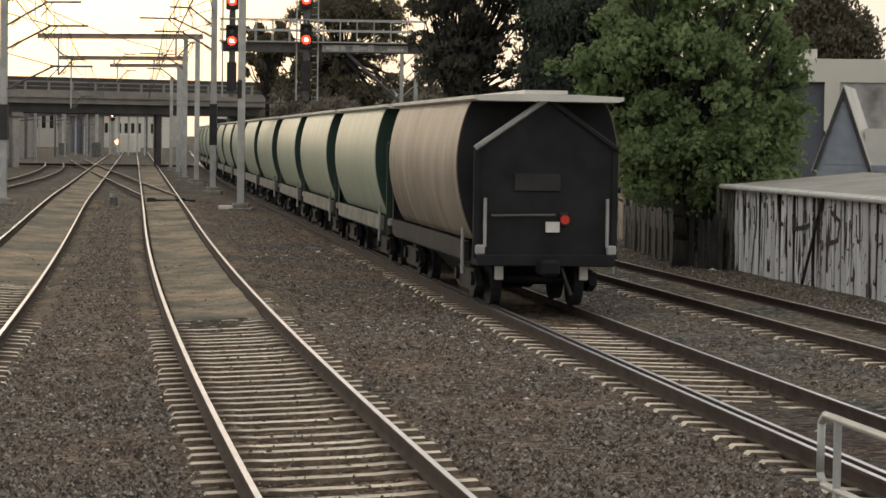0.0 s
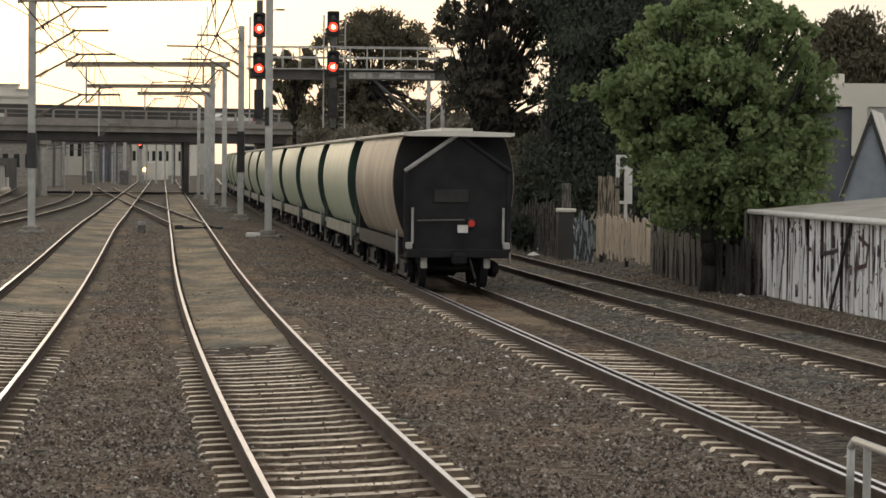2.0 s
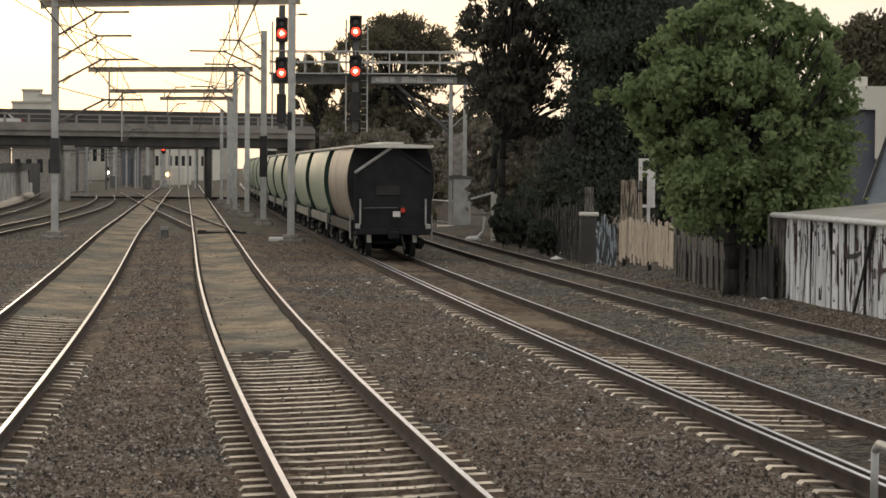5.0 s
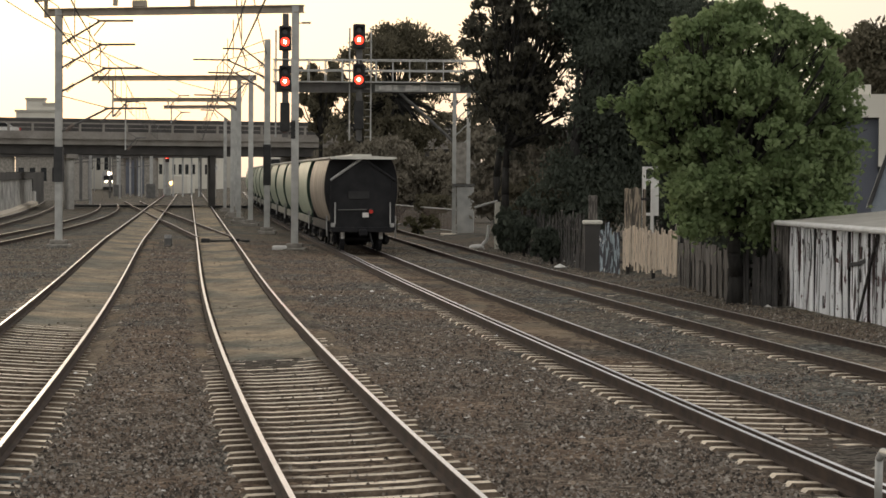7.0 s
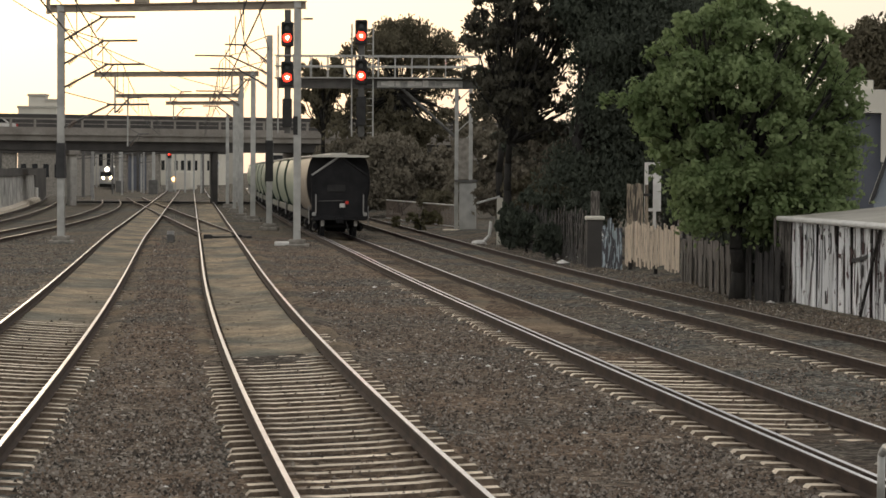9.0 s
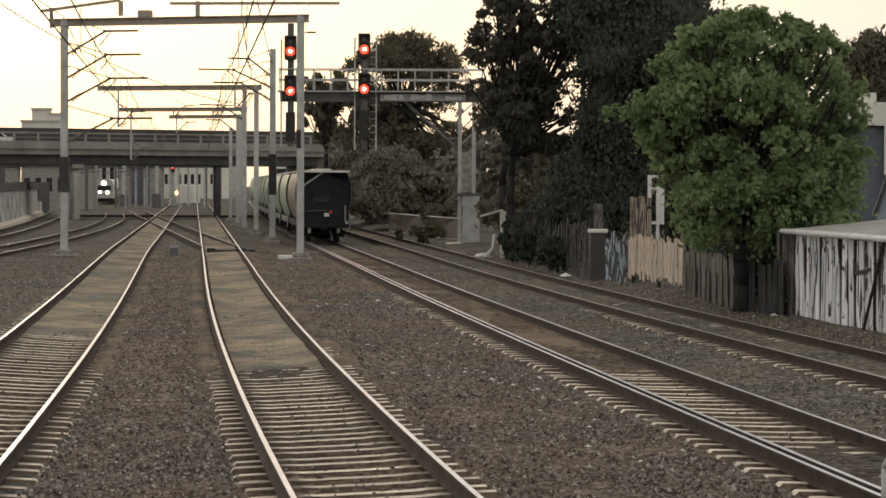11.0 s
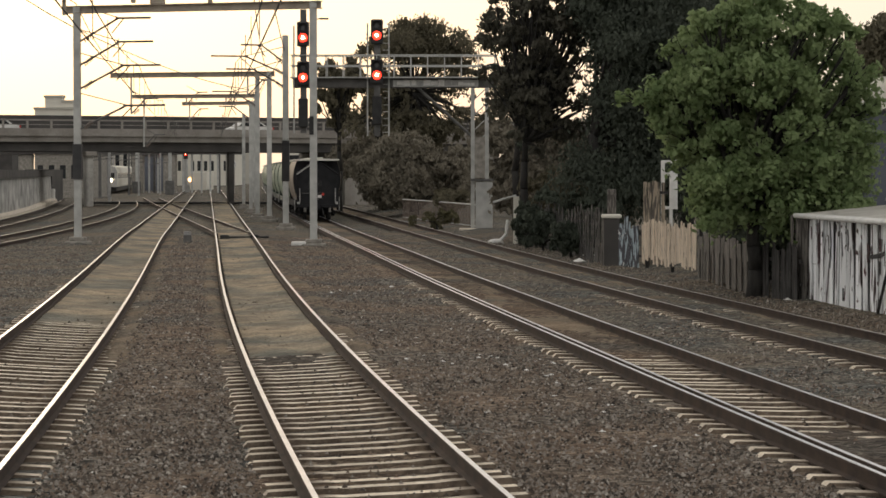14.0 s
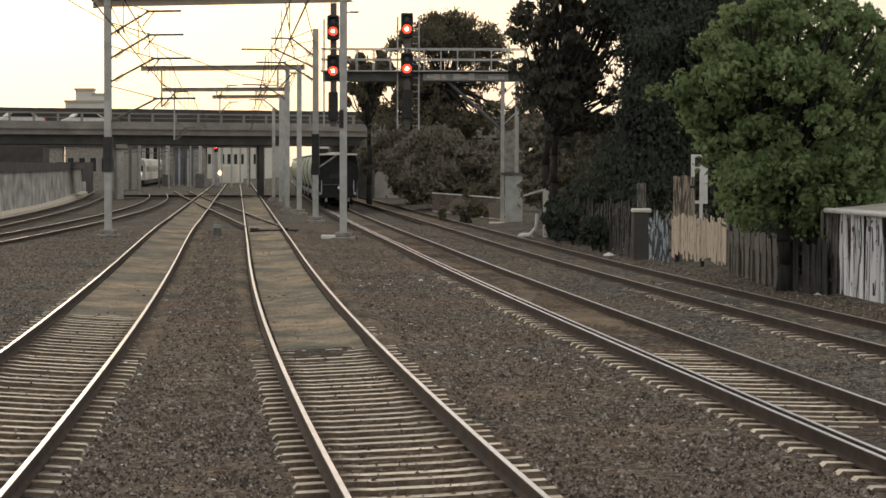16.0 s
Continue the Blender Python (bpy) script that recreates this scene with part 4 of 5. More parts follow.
def tree(name, label, at, trunk_h, trunk_r, lobes, leaf_mat, leaf, count, seed, spread=0.5, dense=45, hang=1.0, broad=0.45):
    """A tapered trunk, limbs to each lobe, and a crown of separate leaves clumped round twig ends. lobes: (x, y, z, rx, ry, rz)."""
    rnd = np.random.RandomState(seed)
    t = thing(name, label, "tree", at)
    bm = bmesh.new()
    prev, r = Vector((0, 0, -0.3)), trunk_r
    for i in range(1, 5):
        q = Vector((0.12 * rnd.randn() * i * 0.4, 0.12 * rnd.randn(), trunk_h * i / 4))
        tube(prev, q, r, bm, 9, r * 0.86)
        prev, r = q, r * 0.86
    top = prev
    for lx, ly, lz, rx, ry, rz in lobes:
        c = Vector((lx, ly, lz))
        mid = top.lerp(c, 0.5) + Vector(rnd.randn(3) * 0.15)
        tube(top - Vector((0, 0, 0.3)), mid, r * 0.62, bm, 6, r * 0.4)
        tube(mid, c, r * 0.4, bm, 6, r * 0.15)
        for k in range(4):
            tip = c + Vector((rnd.randn() * rx * 0.5, rnd.randn() * ry * 0.5, rnd.randn() * rz * 0.5))
            tube(mid.lerp(c, 0.6), tip, r * 0.18, bm, 4, r * 0.05)
    part("trunk", bm, M_BARK, t, "dark rough trunk and limbs", smooth=True)
    vol = np.array([l[3] * l[4] * l[5] for l in lobes])
    vol = vol ** 0.75
    share = (count * vol / vol.sum()).astype(int)
    V, F = [], []
    for (lx, ly, lz, rx, ry, rz), n in zip(lobes, share):
        clumps = max(8, n // dense)
        d = rnd.randn(clumps, 3)
        d /= np.linalg.norm(d, axis=1)[:, None]
        rad = rnd.uniform(0.35, 1.06, clumps) ** 0.6
        cc = np.array((lx, ly, lz)) + d * rad[:, None] * np.array((rx, ry, rz))
        size = min(rx, rz) * rnd.uniform(0.22, 0.42, clumps)
        which = rnd.randint(0, clumps, n)
        off = rnd.randn(n, 3) * np.array((1, 1, 0.55)) * spread
        off[:, 2] -= 0.28 * (off[:, 0] ** 2 + off[:, 1] ** 2)
        pts = cc[which] + off * size[which][:, None]
        # each leaf faces up and out of its clump, or hangs edge down
        out = off + d[which] * 0.6 + np.array((0, 0, 0.9))
        nrm = out / np.linalg.norm(out, axis=1)[:, None] + rnd.randn(n, 3) * (0.42 + 0.5 * hang)
        nrm /= np.linalg.norm(nrm, axis=1)[:, None]
        a = np.cross(nrm, rnd.randn(n, 3)) + np.array((0, 0, -1.2 * hang))
        a /= np.linalg.norm(a, axis=1)[:, None]
        b = np.cross(nrm, a)
        b /= np.linalg.norm(b, axis=1)[:, None]
        s = leaf * rnd.uniform(0.6, 1.3, n)[:, None]
        quad = np.stack([pts - a * s, pts + b * s * broad, pts + a * s, pts - b * s * broad], 1).reshape(-1, 3)
        start = sum(len(v) for v in V)
        V.append(quad)
        F.append(np.arange(start, start + 4 * n).reshape(-1, 4))
    me = bpy.data.meshes.new("crown")
    me.from_pydata(np.concatenate(V).tolist(), [], np.concatenate(F).tolist())
    me.materials.append(leaf_mat)
    cr = new("crown", me)
    cr.parent = t
    return t


def crown_lobes(rnd, n, cx, cy, cz, rx, ry, rz, size):
    out = []
    for i in range(n):
        d = Vector((rnd.gauss(0, 1), rnd.gauss(0, 1), rnd.gauss(0, 1))).normalized() * rnd.uniform(0.3, 0.85)
        s = size * rnd.uniform(0.75, 1.25)
        out.append((cx + d.x * rx, cy + d.y * ry, cz + d.z * rz, s, s, s * 0.8))
    return out


R1 = random.Random(5)
green = []
for i in range(64):
    d = Vector((R1.gauss(0, 1), R1.gauss(0, 0.8), R1.gauss(0, 1))).normalized()
    d = Vector([math.copysign(abs(c) ** 0.8, c) for c in d]) * R1.uniform(0.55, 0.98)
    q = R1.uniform(0.5, 0.85)
    green.append((0.28 + d.x * 2.25, 0.3 + d.y * 2.0, 4.55 + d.z * 2.45, q * 1.1, q, q * 0.55))
green = [l for l in green if not (1.0 < l[0] < 1.9 and 5.0 < l[2] < 5.9)]
green += [(-3.35, 0, 4.98, 0.4, 0.4, 0.16), (-2.75, 0, 5.0, 0.5, 0.5, 0.25), (-2.3, 0.1, 5.25, 0.6, 0.6, 0.35), (-1.9, -0.1, 6.2, 0.6, 0.6, 0.35), (-2.0, 0, 4.3, 0.6, 0.6, 0.35), (-1.5, -0.6, 7.0, 0.45, 0.45, 0.3),
          (0.3, 0, 7.35, 0.6, 0.6, 0.35), (1.3, 0, 7.1, 0.55, 0.6, 0.3), (2.3, 0, 6.6, 0.5, 0.5, 0.3), (2.9, 0, 5.4, 0.5, 0.5, 0.35), (3.2, 0, 4.7, 0.4, 0.4, 0.25), (2.6, 0, 2.6, 0.6, 0.6, 0.5)]
for i in range(44):
    d = Vector((R1.gauss(0, 1), R1.gauss(0, 0.8), R1.gauss(0.2, 1))).normalized()
    d = Vector([math.copysign(abs(c) ** 0.75, c) for c in d]) * R1.uniform(0.98, 1.1)
    green.append((0.3 + d.x * 2.5, 0.3 + d.y * 2.0, 4.6 + d.z * 2.55, 0.34, 0.34, 0.2))
green += [(2.6, 0, 3.4, 0.7, 0.6, 0.4), (2.9, 0, 4.1, 0.6, 0.6, 0.4), (-1.2, 0.2, 6.9, 0.7, 0.6, 0.4), (-0.5, 0, 7.3, 0.6, 0.6, 0.35), (1.9, 0.2, 6.95, 0.7, 0.6, 0.4), (-1.7, 0.1, 5.6, 0.7, 0.6, 0.4), (-2.3, 0.0, 4.7, 0.6, 0.6, 0.3)]
green += [(R1.uniform(-1.2, 2.6), R1.uniform(-1.2, 1.0), R1.uniform(1.7, 3.0), 0.62, 0.6, 0.42) for i in range(15)] + [(0.7, 0, 7.3, 0.6, 0.6, 0.35), (0.1, -0.5, 6.8, 0.7, 0.6, 0.4)]
green = [(x * 0.925, y, z * 0.925 + 0.2, a * 0.925, b, c * 0.925) for x, y, z, a, b, c in green]
tree("plane_tree", "bushy tree with fresh green leaves behind the fence", (7.5, 57.9, 0.15), 2.2, 0.22, green, M_LEAF, 0.078, 90000, 11, spread=1.02, dense=48, hang=0.2, broad=0.62)
R2 = random.Random(8)
gum = [l for l in crown_lobes(R2, 38, -0.2, 1, 8.2, 4.4, 3.5, 5.0, 1.5) if not (-3.0 < l[0] < -0.9 and l[2] > 7.6)] + [(1, 0, 2.8, 2.2, 1.5, 1.6), (3, 0, 4, 2, 1.5, 2), (-1, 0, 4.5, 2, 1.5, 1.6),
     (0.6, 0.5, 6.2, 2, 1.5, 1.4), (2.8, 0.4, 5.8, 1.9, 1.5, 1.4), (-2.2, 0.3, 5.2, 1.6, 1.4, 1.3), (4.0, 0.5, 3.0, 1.6, 1.5, 1.5), (4.4, 0, 6.6, 1.5, 1.4, 1.5), (-3.6, 0, 6.2, 1.6, 1.5, 1.8),
     (-4.2, 0, 8.6, 1.1, 1.2, 1.5), (-3.5, 0, 10.6, 1.2, 1.2, 1.0), (0, 0, 10.8, 2, 1.5, 1.5), (2.4, 0, 9.5, 2, 1.5, 1.8)]
tree("gum_tree", "tall dense gum tree, crown nearly black against the sky", (6.0, 97, 0.1), 4.5, 0.4,
     [l for l in gum if l[0] - 0.7 * l[3] > -0.6 or l[2] < 4.4], M_LEAF_DARK, 0.11, 105000, 21, dense=90, spread=0.9)
# a second trunk leans out of the same clump, its crown thin and open
tree("gum_tree", "airy brownish gum tree, sky showing through its crown", (3.2, 99, 0.1), 4.5, 0.22,
     [(x + 2.8, y, z, a * 0.5, b * 0.5, c * 0.45) for x, y, z, a, b, c in gum if x <= -1.3] + crown_lobes(random.Random(31), 130, 1.1, 0, 8.0, 3.6, 1.5, 5.6, 0.37), M_LEAF_GUM, 0.11, 29000, 28, dense=50, spread=0.9)
tree("gum_tree", "dark gum tree with drooping clumps of leaves", (10.5, 104, 0.1), 5, 0.4,
     crown_lobes(R2, 22, 0, 0, 8.2, 3.2, 3, 5.2, 1.6) + [(-2.6, 0, 10.4, 1.5, 1.3, 1.3), (-2.0, 0, 12.0, 1.4, 1.2, 1.2), (-0.8, 0, 13.0, 1.4, 1.2, 1.1), (-3.2, 0, 8.8, 1.3, 1.2, 1.2)], M_LEAF_DARK, 0.12, 72000, 22, dense=90, spread=0.8)
tree("gum_tree", "slender dark gum tree with sky showing through", (3.4, 117, 0.1), 6, 0.24,
     crown_lobes(R2, 18, -0.1, 0, 8.6, 1.9, 2, 4.8, 0.7), M_LEAF_DARK, 0.11, 7000, 23, dense=60, spread=0.8)
tree("gum_tree", "round-headed olive gum tree far behind the gantry", (-2.6, 172, 0.1), 9, 0.24,
     crown_lobes(R2, 30, 1.0, 0, 12.5, 5.2, 3, 1.7, 0.95) + crown_lobes(R2, 60, 0.2, 0, 9.3, 6.6, 3, 2.8, 0.42) + crown_lobes(random.Random(77), 60, 0.4, 0, 6.5, 7.0, 3, 1.9, 0.55), M_LEAF_OLIVE, 0.14, 36000, 24, spread=1.2)
tree("gum_tree", "thin leafy tree showing pale sky behind the signals", (-8.2, 178, 0.1), 6, 0.25,
     crown_lobes(R2, 34, 0.0, 0, 9.2, 2.6, 2, 3.0, 0.42), M_LEAF_OLIVE, 0.17, 10000, 26, spread=1.4)
tree("gum_tree", "thin scrubby tree by the bridge end", (-5.0, 184, 0.1), 5, 0.25,
     crown_lobes(R2, 34, 0.0, 0, 8.6, 4.6, 2, 2.6, 0.45), M_LEAF_OLIVE, 0.17, 10000, 27, spread=1.4)
tree("gum_tree", "dull brown-green tree beyond the houses", (22.4, 118, 0.1), 6, 0.35,
     crown_lobes(R2, 18, 0, 0, 8.6, 3.0, 2.5, 2.6, 1.2), M_LEAF_OLIVE, 0.14, 30000, 25, spread=0.9)


def shrub(at, lobes, leaf_mat, leaf, count, seed, label):
    t = tree("shrub", label, at, 0.6, 0.06, lobes, leaf_mat, leaf, count, seed)
    return tagged(t, category="shrub")


R3 = random.Random(3)
shrub((-2.0, 160, 0), crown_lobes(R3, 36, 0, 4, 3.2, 5.0, 5, 2.8, 1.4), M_LEAF_BANK, 0.15, 80000, 31, "dark shrubs on the bank by the bridge")
shrub((-5.4, 182, 0), crown_lobes(R3, 28, 0.6, 4, 3.5, 4.6, 5, 2.8, 1.5), M_LEAF_BANK, 0.16, 60000, 32, "olive scrub against the bridge end")
shrub((0.2, 138, 0), crown_lobes(R3, 9, 0, 0, 1.4, 1.2, 1.0, 0.7, 0.6), M_LEAF_OLIVE, 0.12, 7000, 33, "brown-olive bush behind the railing")
shrub((5.2, 106, 0), crown_lobes(R3, 12, 0, 0, 1.9, 1.8, 1.2, 1.0, 0.7), M_LEAF_OLIVE, 0.12, 6000, 34, "brown scrub along the fence")

for i, (x, y, hgt) in enumerate(((3.75, 91.5, 1.9), (3.3, 95.5, 1.5), (5.4, 98, 2.2), (5.6, 88, 2.4), (4.5, 85.0, 1.0))):
    shrub((x, y, 0), crown_lobes(R3, 8, 0, 0, hgt * 0.7, 0.9, 0.8, hgt * 0.6, 0.45), M_LEAF_DARK, 0.10, 6000, 50 + i, "brown creeper behind the fence")

shrub((5.6, 118, 0), crown_lobes(R3, 30, 0, 0, 2.6, 5.6, 1.6, 2.6, 1.1), M_LEAF_BANK, 0.14, 40000, 61, "brown understorey shrubs below the gum trees")
shrub((4.6, 118, 0), crown_lobes(R3, 14, 0, 0, 2.3, 1.7, 1.2, 2.2, 0.9), M_LEAF_BANK, 0.13, 16000, 63, "brown tall shrub below the slender gum tree")
shrub((4.2, 150, 0), crown_lobes(random.Random(41), 26, 0, 0, 3.6, 4.2, 2.0, 3.6, 1.2), M_LEAF_BANK, 0.15, 26000, 65, "dim brown scrub on the bank behind the gantry")
shrub((12.0, 84, 0), crown_lobes(R3, 20, 0, 0, 2.2, 3.4, 1.6, 2.2, 1.0), M_LEAF_DARK, 0.12, 26000, 64, "dark hedge behind the tan fence")
shrub((-0.6, 128, 0), crown_lobes(R3, 8, 0, 0, 0.5, 1.8, 0.8, 0.4, 0.35), M_GRASS, 0.09, 4000, 62, "dry weeds by the line")

for i, (x, y) in enumerate(((8.6, 68.0), (8.7, 64.5), (8.6, 61.5), (8.9, 58.8))):
    shrub((x, y, 0), crown_lobes(R3, 16, 0.4, 0, 1.4, 1.0, 1.7, 1.3, 0.6), M_LEAF_DARK, 0.08, 13000, 70 + i, "dark undergrowth behind the broken fence")


# ---- fences and sheds on the far side ----
def board_fence(name, label, p, q, top, width, material, seed, uneven=0.08, gap=0.01, lean=1.0, skip=(), rail_mat=None, low=0.0):
    """Upright boards between two places, nailed to two rails."""
    rnd = random.Random(seed)
    f = thing(name, label, "fence", (*p, 0), math.degrees(math.atan2(q[1] - p[1], q[0] - p[0])))
    length = math.hypot(q[0] - p[0], q[1] - p[1])
    n = int(length / (width + gap))
    for i in range(n):
        if i in skip:
            continue
        h = 1.0 + rnd.uniform(-uneven, uneven) * 0.5
        x = i * (width + gap)
        bm = box(0, width * rnd.uniform(0.9, 1.0), -0.012, 0.012, low - 0.1 + (rnd.uniform(-0.16, 0.16) if low else 0.0), top * h, bevel=0.004)
        ob = part("board", bm, material, f)
        ob.matrix_basis = pose(x, rnd.uniform(-0.012, 0.012), 0, rnd.uniform(-lean, lean), rnd.uniform(-lean, lean) * 0.6, 0)
    if low:
        for x in (0.1, length / 2, length - 0.1):
            part("post", box(x - 0.05, x + 0.05, 0.085, 0.18, -0.3, top - 0.1), rail_mat or M_PLANK_DARK, f)
    for z in ((0.4, top - 0.35) if not low else (low + 0.3, top - 0.3)):
        part("fence_rail", box(0, length, 0.03, 0.08, z - 0.04, z + 0.04), rail_mat or M_PLANK_DARK, f)
    return f


def make_shed():
    """A lean-to clad in white-washed boards, with a pale iron roof that rises away from the track."""
    p, q = Vector((8.5, 56.1)), Vector((10.05, 43.6))
    a = math.degrees(math.atan2(q.y - p.y, q.x - p.x))
    s = thing("shed", "low shed of flaking white boards covered in dark graffiti", "shed", (p.x, p.y, 0), a)
    rnd = random.Random(9)
    length = (q - p).length
    x = 0.0
    while x < length - 0.4:
        w = rnd.uniform(0.17, 0.36)
        ob = part("board", box(0, w, -0.015, 0.015, -0.1, 2.02 + rnd.uniform(-0.05, 0.03), bevel=0.005), M_PLANK_WHITE, s)
        ob.matrix_basis = pose(x, rnd.uniform(-0.012, 0.012), 0, rnd.uniform(-1, 1), rnd.uniform(-0.7, 0.7), 0)
        x += w + 0.01
        # a dark brown strip stands for the shaded gap between two boards
        if rnd.random() < 0.55:
            w = rnd.uniform(0.05, 0.13)
            ob = part("board", box(0, w, 0.0, 0.02, -0.1, 2.0, bevel=0.004), M_PLANK_DARK, s, "narrow dark brown strip standing for a shaded gap")
            ob.matrix_basis = pose(x, 0.02, 0, 0, rnd.uniform(-0.8, 0.8), 0)
            x += w + 0.015
    # an added black sheet stands in for the shade inside the shed
    part("shade_lining", box(0, length, 0.06, 0.1, -0.1, 1.98), M_BLACK, s, "black sheet in place of the shade behind the boards")
    part("side_wall", box(0, 0.06, 0.1, 3.2, -0.1, 2.0), M_PLANK_GREY, s)
    bm = bmesh.new()
    prof, n = [], int(length / 0.09)
    for i in range(n):
        z = 0.012 * (1 if i % 2 else -1)
        prof.append((-0.1 + i * 0.09, z))
    lo = [bm.verts.new((x, -0.14, 2.06 + z)) for x, z in prof]
    hi = [bm.verts.new((x, 3.3, 2.40 + z)) for x, z in prof]
    for i in range(n - 1):
        bm.faces.new((lo[i], lo[i + 1], hi[i + 1], hi[i]))
    bmesh.ops.solidify(bm, geom=bm.faces[:], thickness=0.02)
    part("roof", bm, M_ROOF, s, "pale corrugated iron roof")
    part("barge", box(-0.12, length, -0.17, -0.13, 1.98, 2.09, bevel=0.01), M_WHITE, s, "white edge board")
    part("prop", tube((6.0, -0.1, 0.0), (7.2, -0.05, 1.95), 0.035), M_PLANK_DARK, s, "leaning dark timber")
    # sprayed strokes, flat on the boards
    strokes = (((4.3, 1.78), (4.75, 1.6), (5.2, 1.42), (5.15, 1.22), (4.2, 1.3)), ((5.15, 1.22), (5.9, 1.28), (6.3, 1.35)), ((3.6, 1.75), (3.75, 1.3), (4.1, 1.45)),
               ((1.2, 1.85), (1.25, 1.1)), ((2.2, 1.9), (2.3, 1.45), (2.2, 0.9)), ((3.1, 1.9), (3.2, 1.2)), ((7.6, 1.7), (8.3, 1.5), (8.2, 1.1), (7.5, 1.0)))
    for k, g in enumerate(strokes):
        bm = bmesh.new()
        for (xa, za), (xb, zb) in zip(g, g[1:]):
            d = Vector((xb - xa, 0, zb - za))
            m = Matrix.Translation(((xa + xb) / 2, -0.034, (za + zb) / 2)) @ Matrix.Rotation(-math.atan2(d.z, d.x), 4, 'Y')
            bmesh.ops.create_cube(bm, size=1, matrix=m @ Matrix.Diagonal((d.length + 0.06, 0.006, 0.09, 1)))
        part("graffiti", bm, M_TRIM if k % 3 else M_MAROON, s, "dark sprayed stroke")
    for k in range(46):
        x, z = rnd.uniform(0, length - 0.3), rnd.choice((rnd.uniform(0.1, 1.9), rnd.uniform(1.2, 1.9)))
        bm = box(0, rnd.uniform(0.04, 0.13), -0.03, -0.024, z - rnd.uniform(0.1, 0.45), z)
        part("bare_patch", bm, M_MAROON if rnd.random() < 0.35 else M_PLANK_DARK, s, "bare streak where paint has gone").matrix_basis = pose(x, 0, 0, 0, rnd.uniform(-3, 3), 0)
    part("gutter", tube((-0.15, -0.2, 2.03), (length, -0.2, 2.0), 0.06, sides=10), M_WHITE, s, "battered white gutter")
    return s


make_shed()
board_fence("paling_fence", "dark weathered paling fence beside the tree trunk", (7.72, 57.6), (8.3, 55.7), 1.3, 0.15, M_PLANK_DARK, 41, uneven=0.2, skip=(2,))
board_fence("paling_fence", "short run of tall bare boards beside the shed", (8.22, 56.35), (8.5, 55.7), 2.0, 0.13, M_PLANK_GREY, 46, uneven=0.05)


def broken_fence():
    """Grey boards nailed to a deep top panel; below it some have rotted away and leave dark slots."""
    p, q = (7.12, 67.0), (7.5, 58.9)
    f = thing("paling_fence", "grey paling fence, lower halves of some boards missing", "fence", (*p, 0), math.degrees(math.atan2(q[1] - p[1], q[0] - p[0])))
    length, rnd, x, i = math.hypot(q[0] - p[0], q[1] - p[1]), random.Random(42), 0.0, 0
    while x < length:
        w = rnd.uniform(0.2, 0.34)
        gone = i % 3 == 1 or i in (8, 15)
        ob = part("board", box(0, w, -0.012, 0.012, rnd.uniform(0.78, 0.9) if gone else -0.1, 1.32 + rnd.uniform(-0.09, 0.06), bevel=0.004), M_PLANK_GREY, f)
        ob.matrix_basis = pose(x, rnd.uniform(-0.015, 0.015), 0, rnd.uniform(-1.2, 1.2), rnd.uniform(-0.8, 0.8), 0)
        x, i = x + w + 0.012, i + 1
    part("fence_rail", box(0, length, 0.03, 0.08, 1.0, 1.1), M_PLANK_DARK, f)
    # added black sheet: the shadow seen through the slots, as a colour
    part("shade_backing", box(0, length, 0.2, 0.23, -0.1, 0.95), M_BLACK, f, "black sheet in place of the shade behind missing boards")


broken_fence()
board_fence("paling_fence", "tan painted paling fence, paint flaking", (6.15, 74.6), (7.1, 67.1), 1.5, 0.17, M_PLANK_TAN, 43, uneven=0.16, low=0.42)
board_fence("paling_fence", "tall brown board panel", (6.3, 76.0), (7.05, 75.6), 2.75, 0.14, M_PLANK_BROWN, 44, uneven=0.02)
board_fence("paling_fence", "boards daubed with pale blue and white graffiti", (5.55, 76.6), (6.1, 74.8), 1.45, 0.17, M_PLANK_BLUE, 47, uneven=0.3)
board_fence("paling_fence", "dark weathered paling fence under the gum trees", (3.6, 97), (4.4, 88.5), 1.5, 0.2, M_PLANK_DARK, 45, uneven=0.5, skip=tuple(range(3, 60, 9)) + (20, 21, 22))
board_fence("paling_fence", "ragged grey paling fence with slipped boards", (4.45, 88), (5.2, 78.2), 1.65, 0.22, M_PLANK_DIM, 48, uneven=0.4, lean=3.0, skip=(4, 11, 19, 20, 31))


def capped_pillar():
    p = thing("gate_pillar", "dark brick gate pillar with a pale cap", "pillar", (5.35, 77.2, 0))
    part("shaft", box(-0.26, 0.26, -0.2, 0.2, -0.2, 1.55, bevel=0.02), M_BRIDGE_DK, p)
    part("cap", box(-0.32, 0.32, -0.26, 0.26, 1.55, 1.68, bevel=0.03), M_PALE, p, "pale stone cap")
    part("slab", box(-0.12, 0.18, 0.24, 0.3, -0.2, 2.5, bevel=0.02), M_PLANK_GREY, p, "tall grey board behind it")


capped_pillar()


def white_frame():
    f = thing("door_frame", "white painted timber frame leaning behind the fence", "frame", (7.22, 76.8, 0))
    part("jamb", box(-0.28, -0.16, 0, 0.08, 0.2, 3.45), M_WHITE, f)
    part("jamb", box(0.0, 0.1, 0, 0.08, 0.2, 3.1), M_WHITE, f)
    for z in (3.35, 2.95, 1.85):
        part("rail", box(-0.16, 0.26, 0.01, 0.07, z, z + 0.1), M_WHITE, f)
    part("panel", box(0.1, 0.26, 0.02, 0.06, 1.95, 2.95), M_WHITE, f)


white_frame()


